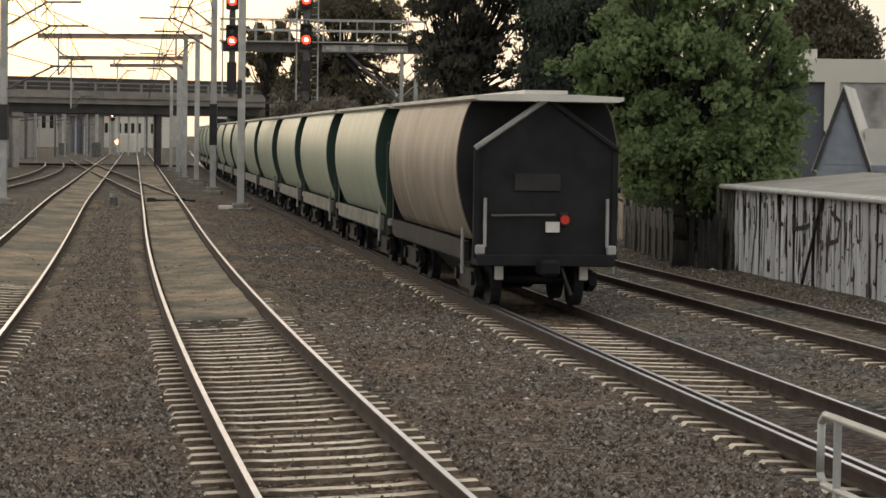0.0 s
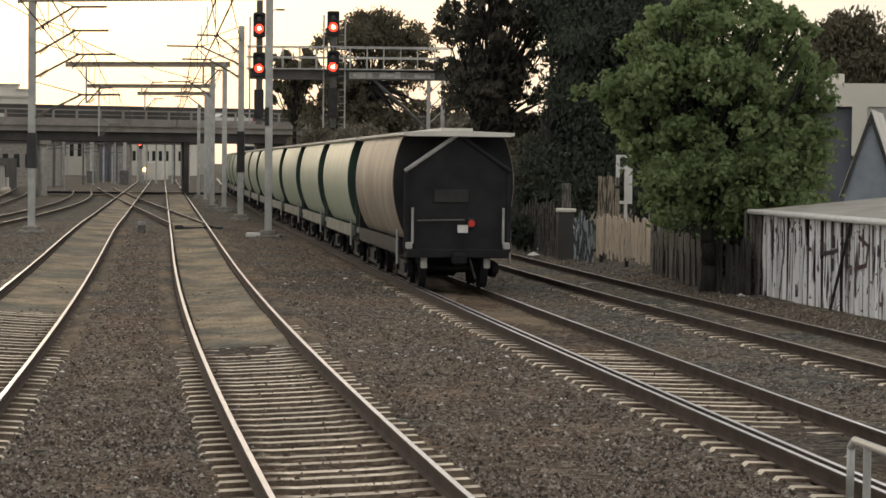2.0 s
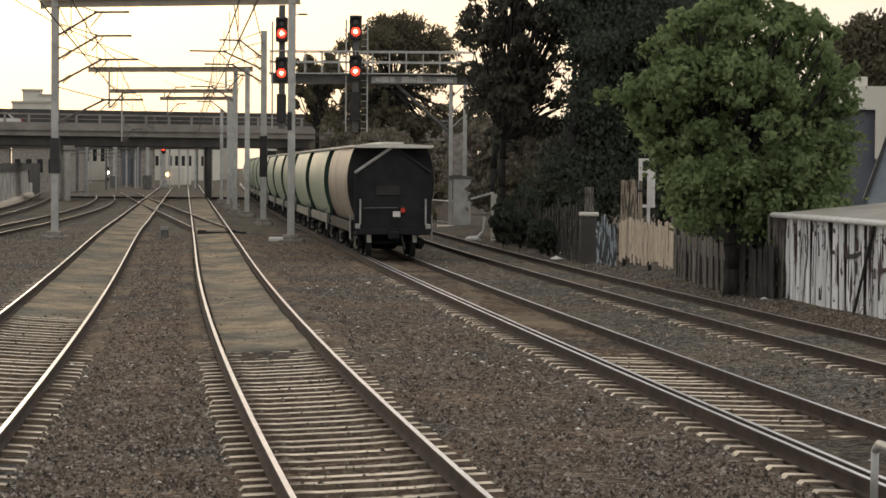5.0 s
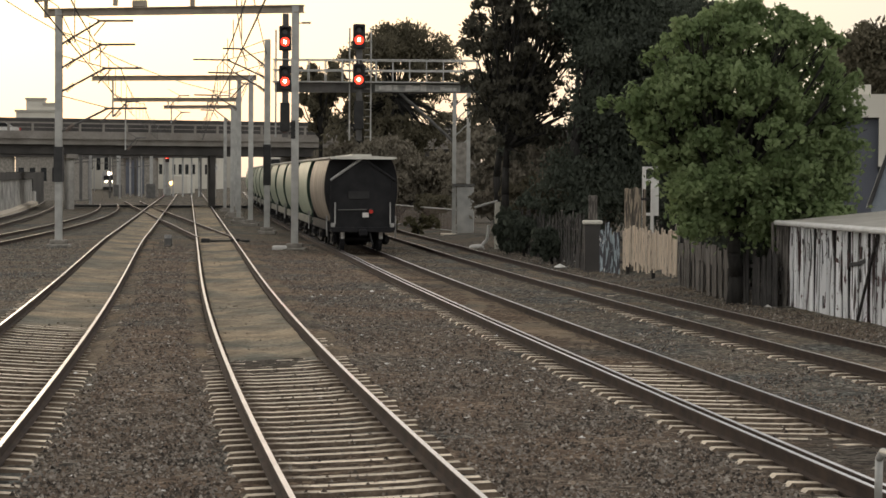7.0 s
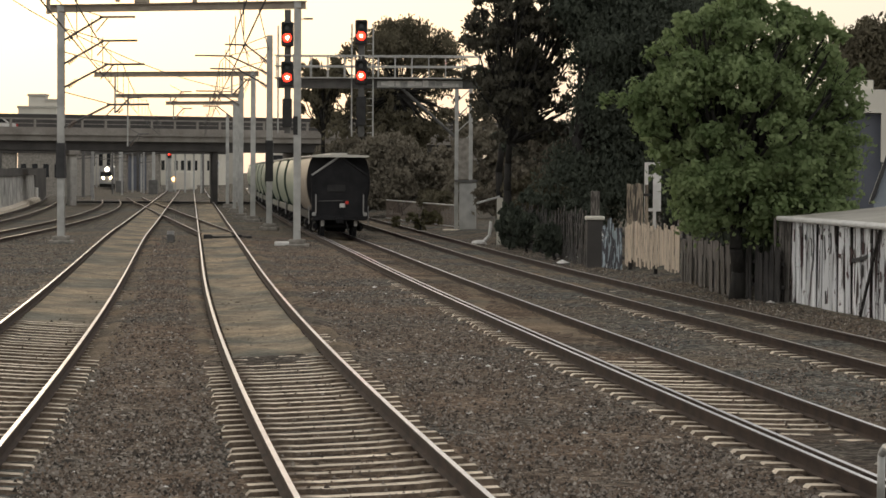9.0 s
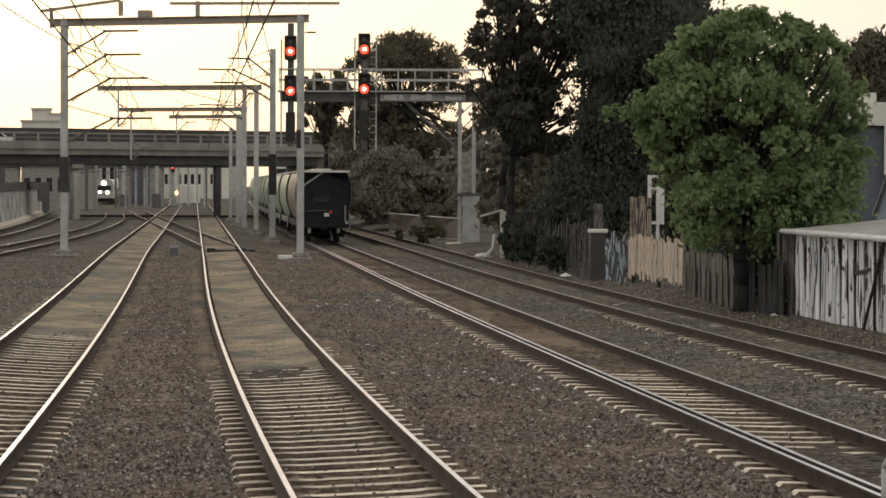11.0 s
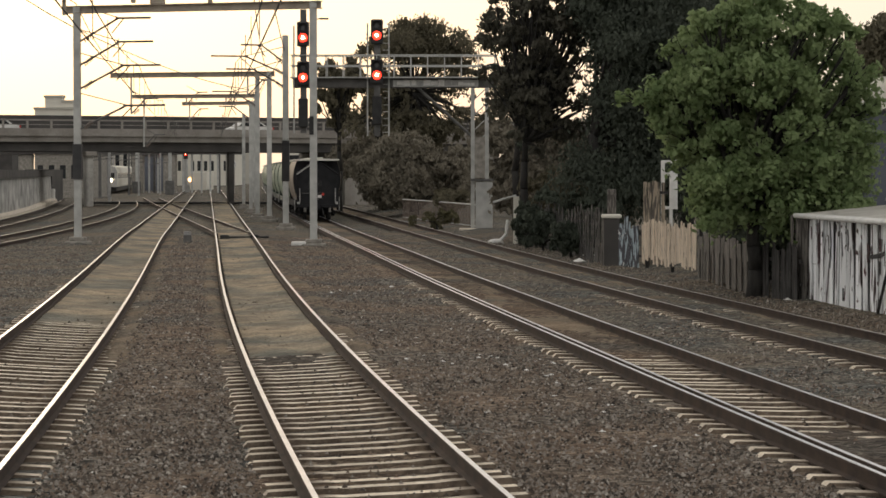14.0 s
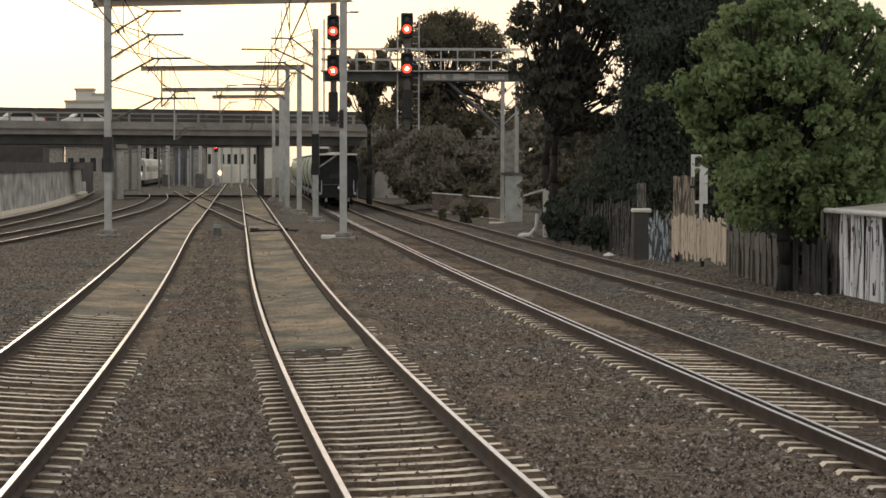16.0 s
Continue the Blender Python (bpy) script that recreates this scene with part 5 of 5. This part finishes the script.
def railing(p, q, top, label):
    r = thing("railing", label, "railing", (*p, 0), math.degrees(math.atan2(q[1] - p[1], q[0] - p[0])))
    n = math.hypot(q[0] - p[0], q[1] - p[1])
    part("top_rail", tube((0, 0, top), (n, 0, top), 0.04), M_GALV, r)
    part("bottom_rail", tube((0, 0, 0.15), (n, 0, 0.15), 0.03), M_GALV, r)
    k = int(n / 0.45)
    for i in range(k + 1):
        part("upright", tube((i * n / k, 0, -0.05), (i * n / k, 0, top), 0.02, sides=6), M_RUST, r)
    return r


railing((-2.9, 151), (1.5, 126.5), 1.3, "low steel railing with a pale top rail")


def house():
    h = thing("house", "blue-grey weatherboard house with a steep gable", "house", (15.25, 76, 0), -15)
    part("wall", box(-0.75, 6, 0.1, 9, 0, 2.4), M_BOARD_BLUE, h)
    part("gable_wall", prism([(-0.95, 2.3), (-0.15, 4.8), (0.65, 2.3)], 0.1, 6), M_BOARD_BLUE, h)
    for i in range(22):
        z = 0.1 + 0.21 * i
        if z < 2.3:
            part("weatherboard", prism([(-0.97, z), (-0.97, z + 0.2), (6.0, z + 0.2), (6.0, z)], 0.06, 0.09), M_BOARD_BLUE, h)
        else:
            u = (4.75 - z) / 2.5
            part("weatherboard", prism([(-0.15 - 0.8 * u, z), (-0.15 - 0.8 * (u - 0.08), z + 0.2), (-0.15 + 0.8 * (u - 0.08), z + 0.2), (-0.15 + 0.8 * u, z)], 0.05, 0.09), M_BOARD_BLUE, h)
    for s in (-1, 1):
        part("barge_board", prism([(-0.15, 4.95), (-0.15 + s * 0.95, 2.2), (-0.15 + s * 0.83, 2.2), (-0.15, 4.6)], -0.05, 0.04), M_TRIM, h, "dark barge board")
        part("roof", prism([(-0.15, 5.0), (-0.15 + s * 0.98, 2.2), (-0.15 + s * 0.98, 2.12), (-0.15, 4.9)], 0.045, 6.2), M_ROOF, h)
    part("side_roof", prism([(0.5, 3.6), (6, 3.6), (6, 2.4), (0.5, 2.4)], 1.2, 6), M_ROOF, h, "grey iron side roof")


house()


def white_building():
    b = thing("commercial_building", "cream rendered building with a stepped parapet", "building", (19.5, 96, 0), -4)
    part("wall", box(-1.1, 9, 0, 10, 0, 5.6), M_WALLGREY, b)
    part("parapet", box(-2.7, 9.2, -0.1, 10, 5.6, 6.55), M_PALE, b, "cream parapet")
    # the side wall's shade is put in as a dark blue-grey
    part("side_block", box(-2.6, -1.15, 0.3, 9, 0, 5.55), M_BLUEGREY, b, "side wall in a darker colour for its shade")
    part("pilaster", box(-1.2, -0.6, -0.12, 0.02, 3.6, 5.6), M_PALE, b)
    part("upper_block", box(-2.75, -1.5, 0.2, 3, 6.55, 6.95), M_PALE, b)


white_building()


# ---- left side: wall and far things ----
def retaining_wall():
    w = thing("retaining_wall", "stained pale concrete retaining wall with a dark top", "wall", kind="structure")
    path = [(-27.2, 130, 0), (-29.9, 158, 0), (-33.2, 185, 0), (-37.4, 215, 0), (-41.6, 246, 0)]
    part("wall", sweep(path, [(-0.3, -0.2), (-0.3, 2.6), (0.15, 2.6), (0.25, -0.2)]), M_WALLGREY, w)
    part("coping", sweep(path, [(-0.5, 2.6), (-0.5, 3.2), (0.3, 3.2), (0.3, 2.6)]), M_BRIDGE_DK, w, "dark coping band")
    part("footing", sweep(path, [(0.25, -0.2), (0.25, 0.35), (0.75, 0.2), (0.8, -0.2)]), M_CONCRETE, w, "pale concrete footing")
    part("end_wall", box(-44, -41.2, 245, 252, -0.2, 3.3), M_BRIDGE_DK, w)


retaining_wall()


def far_block(name, label, x0, x1, y0, y1, z0, z1, material, windows=0, roof=None):
    b = thing(name, label, "building", ((x0 + x1) / 2, y0, 0))
    hw = (x1 - x0) / 2
    part("wall", box(-hw, hw, 0, y1 - y0, z0, z1), material, b)
    part("roof", box(-hw - 0.2, hw + 0.2, -0.2, y1 - y0, z1, z1 + 0.4), roof or M_BRIDGE_DK, b)
    for i in range(windows):
        x = -hw + (i + 0.5) * 2 * hw / windows
        part("window", box(x - hw / windows * 0.5, x + hw / windows * 0.5, -0.04, 0.05, z0 + (z1 - z0) * 0.45, z0 + (z1 - z0) * 0.75), M_GLASS, b)
    return b


# skyline blocks wear pale colours that stand in for haze
far_block("apartment_block", "hazy pale apartment block on the skyline", -75.4, -68.4, 430, 433, 0, 14.4, M_PALE, 6, M_HAZE)
far_block("apartment_block", "pale plant room tower on the skyline", -73.6, -70.4, 430.5, 433, 14.8, 16.6, M_PALE, 0, M_HAZE)
far_block("apartment_block", "pale upper storey of the skyline block", -70.4, -68.4, 430.5, 433, 14.8, 15.7, M_PALE, 0, M_HAZE)
far_block("warehouse", "dark low warehouse roofs on the skyline", -140, -74, 400, 420, 0, 11.8, M_BRIDGE_DK, 0)
far_block("warehouse", "grey factory roofs behind the bridge", -86, -73, 600, 610, -0.2, 16.6, M_HAZE, 5)
far_block("warehouse", "dark roof ridge on the skyline", -58.8, -49.5, 600, 610, -0.2, 16.4, M_HAZE, 0)
far_block("warehouse", "dark blue shed seen under the bridge", -49.6, -46.0, 381, 395, 0, 5.5, M_BLUEGREY, 0)
far_block("warehouse", "cream building at the end of the tracks", -60, -47, 520, 540, 0, 7.2, M_PALE, 9)
far_block("warehouse", "pale building behind the sidings with dark windows", -76, -66, 500, 520, 0, 9, M_HAZE, 6)
far_block("warehouse", "cream wall catching the last light beyond the train", -29.5, -17, 420, 430, 0, 8, M_PALE, 3)
far_block("warehouse", "grey goods shed beyond the wall", -50, -43.2, 285, 300, -0.2, 5.2, M_FOOTING, 5)


def far_columns():
    """A second, smaller bridge behind the first: pale columns under a dark beam."""
    b = thing("footbridge", "far grey footbridge on pale columns", "bridge", (0, 345, 0), kind="structure")
    part("beam", box(-75, -30, 0, 3, 5.6, 7.0), M_BRIDGE_DK, b)
    for x0, x1 in ((-46.4, -44.7), (-41.8, -39.9), (-32.6, -31.4), (-63, -61)):
        part("column", box(x0, x1, 0.4, 2.2, -0.3, 5.6, bevel=0.1), M_FOOTING, b, "stained concrete column")
    for x in (-43.9, -42.6, -38.9, -37.6, -36.2, -34.9, -33.8):
        part("post", box(x - 0.12, x + 0.12, 0.8, 1.1, -0.3, 5.6), M_GALV, b)
    return b


far_columns()


def yard_masts():
    """Masts, cross beams and signal posts crowd together along the lines beyond the bridge."""
    rnd = random.Random(12)
    for i in range(26):
        y = rnd.uniform(250, 345) if i % 2 else rnd.uniform(350, 470)
        lo, hi = -0.172 * y, -0.098 * y
        x = lo + (hi - lo) * ((i * 0.382) % 1.0)
        if abs(x - LINE_M(y)) < 2.2 or abs(x - LINE_A(y)) < 2.2 or abs(x + 15 + 0.1 * y) < 2.4:
            x += 2.6
        if -0.117 < x / y < -0.097:
            continue
        m = thing("overhead_line_mast", "distant galvanised line mast" if i % 3 else "distant dark line mast with a cabinet", "mast", (x, y, 0), group="overhead line masts")
        w, top = rnd.uniform(0.1, 0.2), rnd.uniform(5.5, 9.0)
        part("mast", box(-w, w, -w, w, -0.3, top), (M_GALV, M_GREY, M_STEEL)[i % 3], m)
        part("arm", tube((-1.6, 0, top * 0.72), (1.6, 0, top * 0.72 + 0.3), 0.06, sides=6), M_STEEL, m)
        if i % 3 == 0:
            part("cabinet", box(-0.6, 0.6, -0.6, -0.25, -0.3, rnd.uniform(1.2, 2.2), bevel=0.04), (M_GREY, M_STEEL)[i % 2], m, "trackside cabinet")


yard_masts()


def trough():
    t = thing("cable_trough", "low dark strip across the yard", "trough", kind="structure")
    # a low black strip laid across the lines
    part("cover", box(-35.5, -9.8, 229.5, 231.0, -0.2, 0.13, bevel=0.03), M_BLACK, t)


trough()
bm = tube((-41.0, 244.5, -0.1), (-41.0, 244.5, 1.3), 0.22, sides=10)
tagged(new("marker_post", to_mesh("marker_post", bm, M_WHITE)), "white trackside marker post by the wall", "post")


def far_sign():
    s = thing("signal_board", "white round sign board on a dark post", "sign", (-24.6, 268, 0))
    part("post", box(-0.12, 0.12, 0, 0.2, -0.2, 3.2), M_BLACK, s)
    part("board", tube((0, -0.1, 3.9), (0, 0.0, 3.9), 0.52, sides=18), M_WHITE, s)
    part("disc", tube((0.2, -0.14, 4.05), (0.2, -0.105, 4.05), 0.16, sides=14), M_BLACK, s, "dark disc")


far_sign()


def far_signal():
    s = thing("signal_post", "distant red signal on a pale post", "signal", (-39.6, 356, 0))
    part("post", box(-0.55, 0.55, -0.2, 0.2, -0.2, 1.2), M_GALV, s)
    part("mast", tube((0, 0, 1.2), (0, 0, 6.4), 0.28), M_GALV, s)
    hd = part("signal_head", box(-0.35, 0.35, -0.45, -0.1, 5.0, 6.5, bevel=0.05), M_BLACK, s)
    part("lens", tube((0, -0.5, 5.75), (0, -0.45, 5.75), 0.26, sides=14), M_RED, hd, "glowing red lens")
    part("lamp", tube((0, -0.52, 5.75), (0, -0.505, 5.75), 0.12, sides=12), M_REDCORE, hd)


far_signal()


def far_lamp():
    s = thing("distant_locomotive", "far vehicle on the track with an amber light", "vehicle", (-42.6, 400, 0))
    part("body", box(-1.3, 1.6, 0, 12, -0.1, 3.0, bevel=0.1), M_PALE, s, "pale yellowish body")
    for x in (-1.2,):
        part("lamp", tube((x, -0.15, 1.7), (x, -0.02, 1.7), 0.34, sides=12), M_AMBER, s, "amber glowing lamp")


far_lamp()


def ground_box():
    b = thing("point_machine", "small pale trackside equipment post", "equipment", (-11.4, 103, 0))
    part("body", box(-0.16, 0.16, -0.2, 0.2, -0.05, 0.32, bevel=0.03), M_STEEL, b)
    part("cap", tube((0, 0, 0.32), (0, 0, 0.46), 0.16, sides=12), M_GREY, b, "pale round cap")


ground_box()


def standpipe(x, y):
    """A white pipe standing by the fence, with a cross arm and a bag at its foot."""
    s = thing("standpipe", "white standpipe by the fence with a bag at its foot", "pipe", (x, y, 0))
    bm = tube((-0.3, 0, 0.0), (0.05, 0, 0.38), 0.07)
    tube((0.05, 0, 0.38), (0.12, 0, 1.0), 0.07, bm)
    part("pipe", bm, M_WHITE, s)
    bm = bmesh.new()
    bmesh.ops.create_icosphere(bm, subdivisions=2, radius=0.3)
    for v in bm.verts:
        v.co = Vector((v.co.x * 1.2 - 0.4, v.co.y, abs(v.co.z) * 0.6 + 0.06 * noise.noise(v.co * 6)))
    part("bag", bm, M_WHITE, s, "crumpled pale bag", smooth=True)


standpipe(2.45, 101.5)


def leaning_post():
    p = thing("fence_post", "pale weathered concrete fence post with a torn mesh", "post", (2.95, 101.8, 0), 0)
    part("shaft", box(-0.13, 0.13, -0.1, 0.1, -0.2, 2.0, bevel=0.02), M_PALE, p)
    part("arm", tube((-1.0, 0, 1.75), (0.0, 0, 2.05), 0.05), M_GALV, p)
    for k in range(5):
        part("slat", box(0.3 + 0.3 * k, 0.3 + 0.3 * k + 0.2, -0.02, 0.02, -0.1, 1.5 - 0.1 * (k % 3), bevel=0.004), M_PLANK_GREY, p)
    part("strap", box(0.1, 1.75, 0.02, 0.05, 0.9, 1.0), M_PLANK_GREY, p)


leaning_post()


def points_rod():
    b = thing("point_rodding", "dark rusty point rods across the track", "equipment", (-10.6, 107.5, 0), 5)
    part("rod", tube((0.2, 0, 0.08), (2.4, 0, 0.08), 0.05), M_BLACK, b)
    for x in (0.4, 1.75):
        part("crank", box(x - 0.2, x + 0.2, -0.25, 0.25, -0.02, 0.2, bevel=0.03), M_BLACK, b)


points_rod()


def handrail():
    """Two-rail pipe barrier beside the track, its end bent round into a loop."""
    h = thing("pipe_barrier", "galvanised pipe barrier with a looped end beside the track", "barrier", (2.70, 14.0, 0.02), 7.4)
    r, top, low = 0.024, 1.44, 1.02
    pts = [(0, -9, top), (0, -0.05, top), (0, 0.02, top - 0.05), (0, 0.03, low + 0.06), (0, -0.04, low), (0, -9, low)]
    bm = bmesh.new()
    for p, q in zip(pts, pts[1:]):
        tube(p, q, r, bm, 14)
        bmesh.ops.create_uvsphere(bm, u_segments=12, v_segments=8, radius=r, matrix=Matrix.Translation(q))
    part("loop_rail", bm, M_GALV, h, "bent galvanised pipe", smooth=True)
    for y in (-0.28, -2.3, -4.3, -6.3):
        part("post", tube((0, y, -0.15), (0, y, top - 0.01), r, sides=14), M_GALV, h, smooth=False)
    pl = thing("platform", "concrete station platform end", "platform", kind="structure")
    part("slab", box(-0.75, 0.95, -40, 1.5, 1.3, 1.45), M_CONCRETE, pl)
    part("face", box(-0.65, 0.85, -40, 1.4, -0.2, 1.3), M_BRIDGE, pl)


handrail()


# ---- loose stones and litter ----
def stone_material():
    """A colour for each stone, from near black to pale grey, some rusty."""
    m = bpy.data.materials.new("loose_ballast_stones")
    m.use_nodes = True
    n, l = m.node_tree.nodes, m.node_tree.links
    g, cr, p = n.new("ShaderNodeNewGeometry"), n.new("ShaderNodeValToRGB"), n["Principled BSDF"]
    cols = ((0.0, (0.03, 0.026, 0.023)), (0.25, (0.095, 0.08, 0.067)), (0.5, (0.19, 0.14, 0.105)), (0.7, (0.21, 0.183, 0.155)), (0.9, (0.27, 0.24, 0.21)), (1.0, (0.45, 0.41, 0.36)))
    els = cr.color_ramp.elements
    while len(els) < len(cols):
        els.new(0.5)
    for e, (pos, c) in zip(els, cols):
        e.position, e.color = pos, (*c, 1)
    l.new(g.outputs["Random Per Island"], cr.inputs[0]), l.new(cr.outputs[0], p.inputs["Base Color"])
    p.inputs["Roughness"].default_value = 0.9
    p.inputs["Specular IOR Level"].default_value = 0.2
    return m


def loose_stones():
    rnd = np.random.RandomState(4)
    n = 270000
    y = 18 + 92 * rnd.rand(n) ** 2.2
    x = rnd.uniform(-0.21, 0.23, n) * (y + 4) + 0.2
    keep = np.ones(n, bool)
    rare = rnd.rand(n) < 0.035
    for line in (LINE_A, LINE_M, LINE_D, LINE_E):
        c = np.array([line(v) for v in np.arange(10, 115, 0.5)])
        d = np.abs(x - np.interp(y, np.arange(10, 115, 0.5), c))
        clear = 1.2 + 0.25 * rnd.rand(n)
        keep &= (d > clear) | (rare & (d < 0.72))
    keep &= ~((x > 0.3) & (x < 5.3) & (y < 11))
    x, y = x[keep], y[keep]
    n = len(x)
    s = rnd.uniform(0.010, 0.030, n) * rnd.uniform(0.7, 1.3, n)
    dirs = np.array([(1, 0, 0), (0, 1, 0), (-1, 0, 0), (0, -1, 0), (0, 0, 1)], float)
    a = rnd.uniform(0, 6.28, n)
    rot = np.stack([np.stack([np.cos(a), -np.sin(a), 0 * a], 1), np.stack([np.sin(a), np.cos(a), 0 * a], 1), np.stack([0 * a, 0 * a, 1 + 0 * a], 1)], 1)
    c = np.stack([x, y, np.full(n, 0.022) + rnd.uniform(-0.01, 0.01, n)], 1)
    V = c[:, None, :] + np.einsum('nij,kj->nki', rot, dirs) * s[:, None, None] * rnd.uniform(0.6, 1.4, (n, 5, 1))
    base = (np.arange(n) * 5)[:, None, None]
    F = base + np.array([(0, 1, 4), (1, 2, 4), (2, 3, 4), (3, 0, 4)])[None]
    me = bpy.data.meshes.new("loose_stones")
    me.from_pydata(V.reshape(-1, 3).tolist(), [], F.reshape(-1, 3).tolist())
    me.materials.append(stone_material())
    tagged(new("loose_stones", me), "loose brown and grey ballast stones", "stones", kind="stuff")


loose_stones()


def litter(x, y, s, label="scrap of pale litter on the ballast"):
    rnd = random.Random(int(x * 91 + y * 17))
    bm = bmesh.new()
    bmesh.ops.create_icosphere(bm, subdivisions=1, radius=s)
    for v in bm.verts:
        v.co = Vector((v.co.x * rnd.uniform(0.6, 1.5), v.co.y * rnd.uniform(0.6, 1.3), abs(v.co.z) * rnd.uniform(0.2, 0.7)))
    ob = new("litter", to_mesh("litter", bm, M_WHITE))
    ob.matrix_basis = pose(x, y, 0.03, 0, 0, rnd.uniform(0, 360))
    tagged(ob, label, "litter", "litter on the ballast")


for x, y, s in ((4.4, 79.0, 0.22), (5.0, 84, 0.3), (-4.2, 58, 0.05), (-5.4, 36.0, 0.05), (1.3, 45, 0.06), (1.8, 27.5, 0.045), (2.3, 26, 0.045), (-1.5, 62, 0.08), (2.0, 33, 0.04), (0.9, 37, 0.05), (1.2, 36, 0.05), (-4.9, 34, 0.04), (8.0, 55.5, 0.12), (9.3, 52.2, 0.15)):
    litter(x, y, s)
R6 = random.Random(17)
for i in range(34):
    y = R6.uniform(24, 62) if i % 3 else R6.uniform(30, 40)
    litter(LINE_M(y) + (LINE_D(y) - LINE_M(y)) * R6.uniform(0.3, 0.75), y, R6.uniform(0.028, 0.055))
for i in range(12):
    y = R6.uniform(22, 45)
    litter(LINE_A(y) + (LINE_M(y) - LINE_A(y)) * R6.uniform(0.35, 0.65), y, R6.uniform(0.02, 0.04))


# ---- sleepers that can be told apart ----
sleepers(track_m, LINE_M, 17.0, 44, 0.6, CANT_M)
sleepers(track_a, LINE_A, 17.0, 62, 0.66, CANT_A)
sleepers(track_d, LINE_D, 17.0, 66, 0.6, CANT_D)
sleepers(track_e, LINE_E, 30.0, 66, 0.6)


# ---- what moves ----
def tail_y(t):
    return 39.85 + 7.2 * t


def bridge_place(along, lane):
    a = radians(26)
    return -29.0 + along * math.cos(a) - lane * math.sin(a), 214 + along * math.sin(a) + lane * math.cos(a)


def motions():
    ts = [0.8 * i for i in range(21)]
    for w, sets, ahead in TRAIN:
        rows = []
        for t in ts:
            y = tail_y(t) + ahead
            rows.append((t, pose(LINE_D(y + 7) + 0.08 + (LINE_D(y) - LINE_D(y + 7)), y, 0, 0, 0, heading(LINE_D, y + 7))))
        walk(w, rows)
        for wh, yy in sets:
            walk(wh, [(0.1 * i, pose(0, yy, RAIL_H + 0.46, -0.72 / 0.46 * 57.2958 * i, 0, 0)) for i in range(161)])
    rows = []
    for t, y in ((0.0, 540), (4.0, 470), (7.0, 422), (9.0, 398), (10.5, 378), (12.4, 353), (14.0, 334), (15.0, 329), (16.0, 328)):
        rows.append((t, pose(-15 - 0.1 * y, y, 0, 0, 0, 5.7)))
    walk(PASSENGER, rows)
    for (c, k), (a0, v, t0) in zip(CARS, ((-0.9, -9.5, 3.8), (-0.6, -9.5, 15.5), (-11.5, -0.25, 16.0))):
        walk(c, [(t, pose(*bridge_place(a0 + v * (t - t0), 5.0), 6.42, 0, 0, 26)) for t in (0.0, 8.0, 16.0)])


motions()
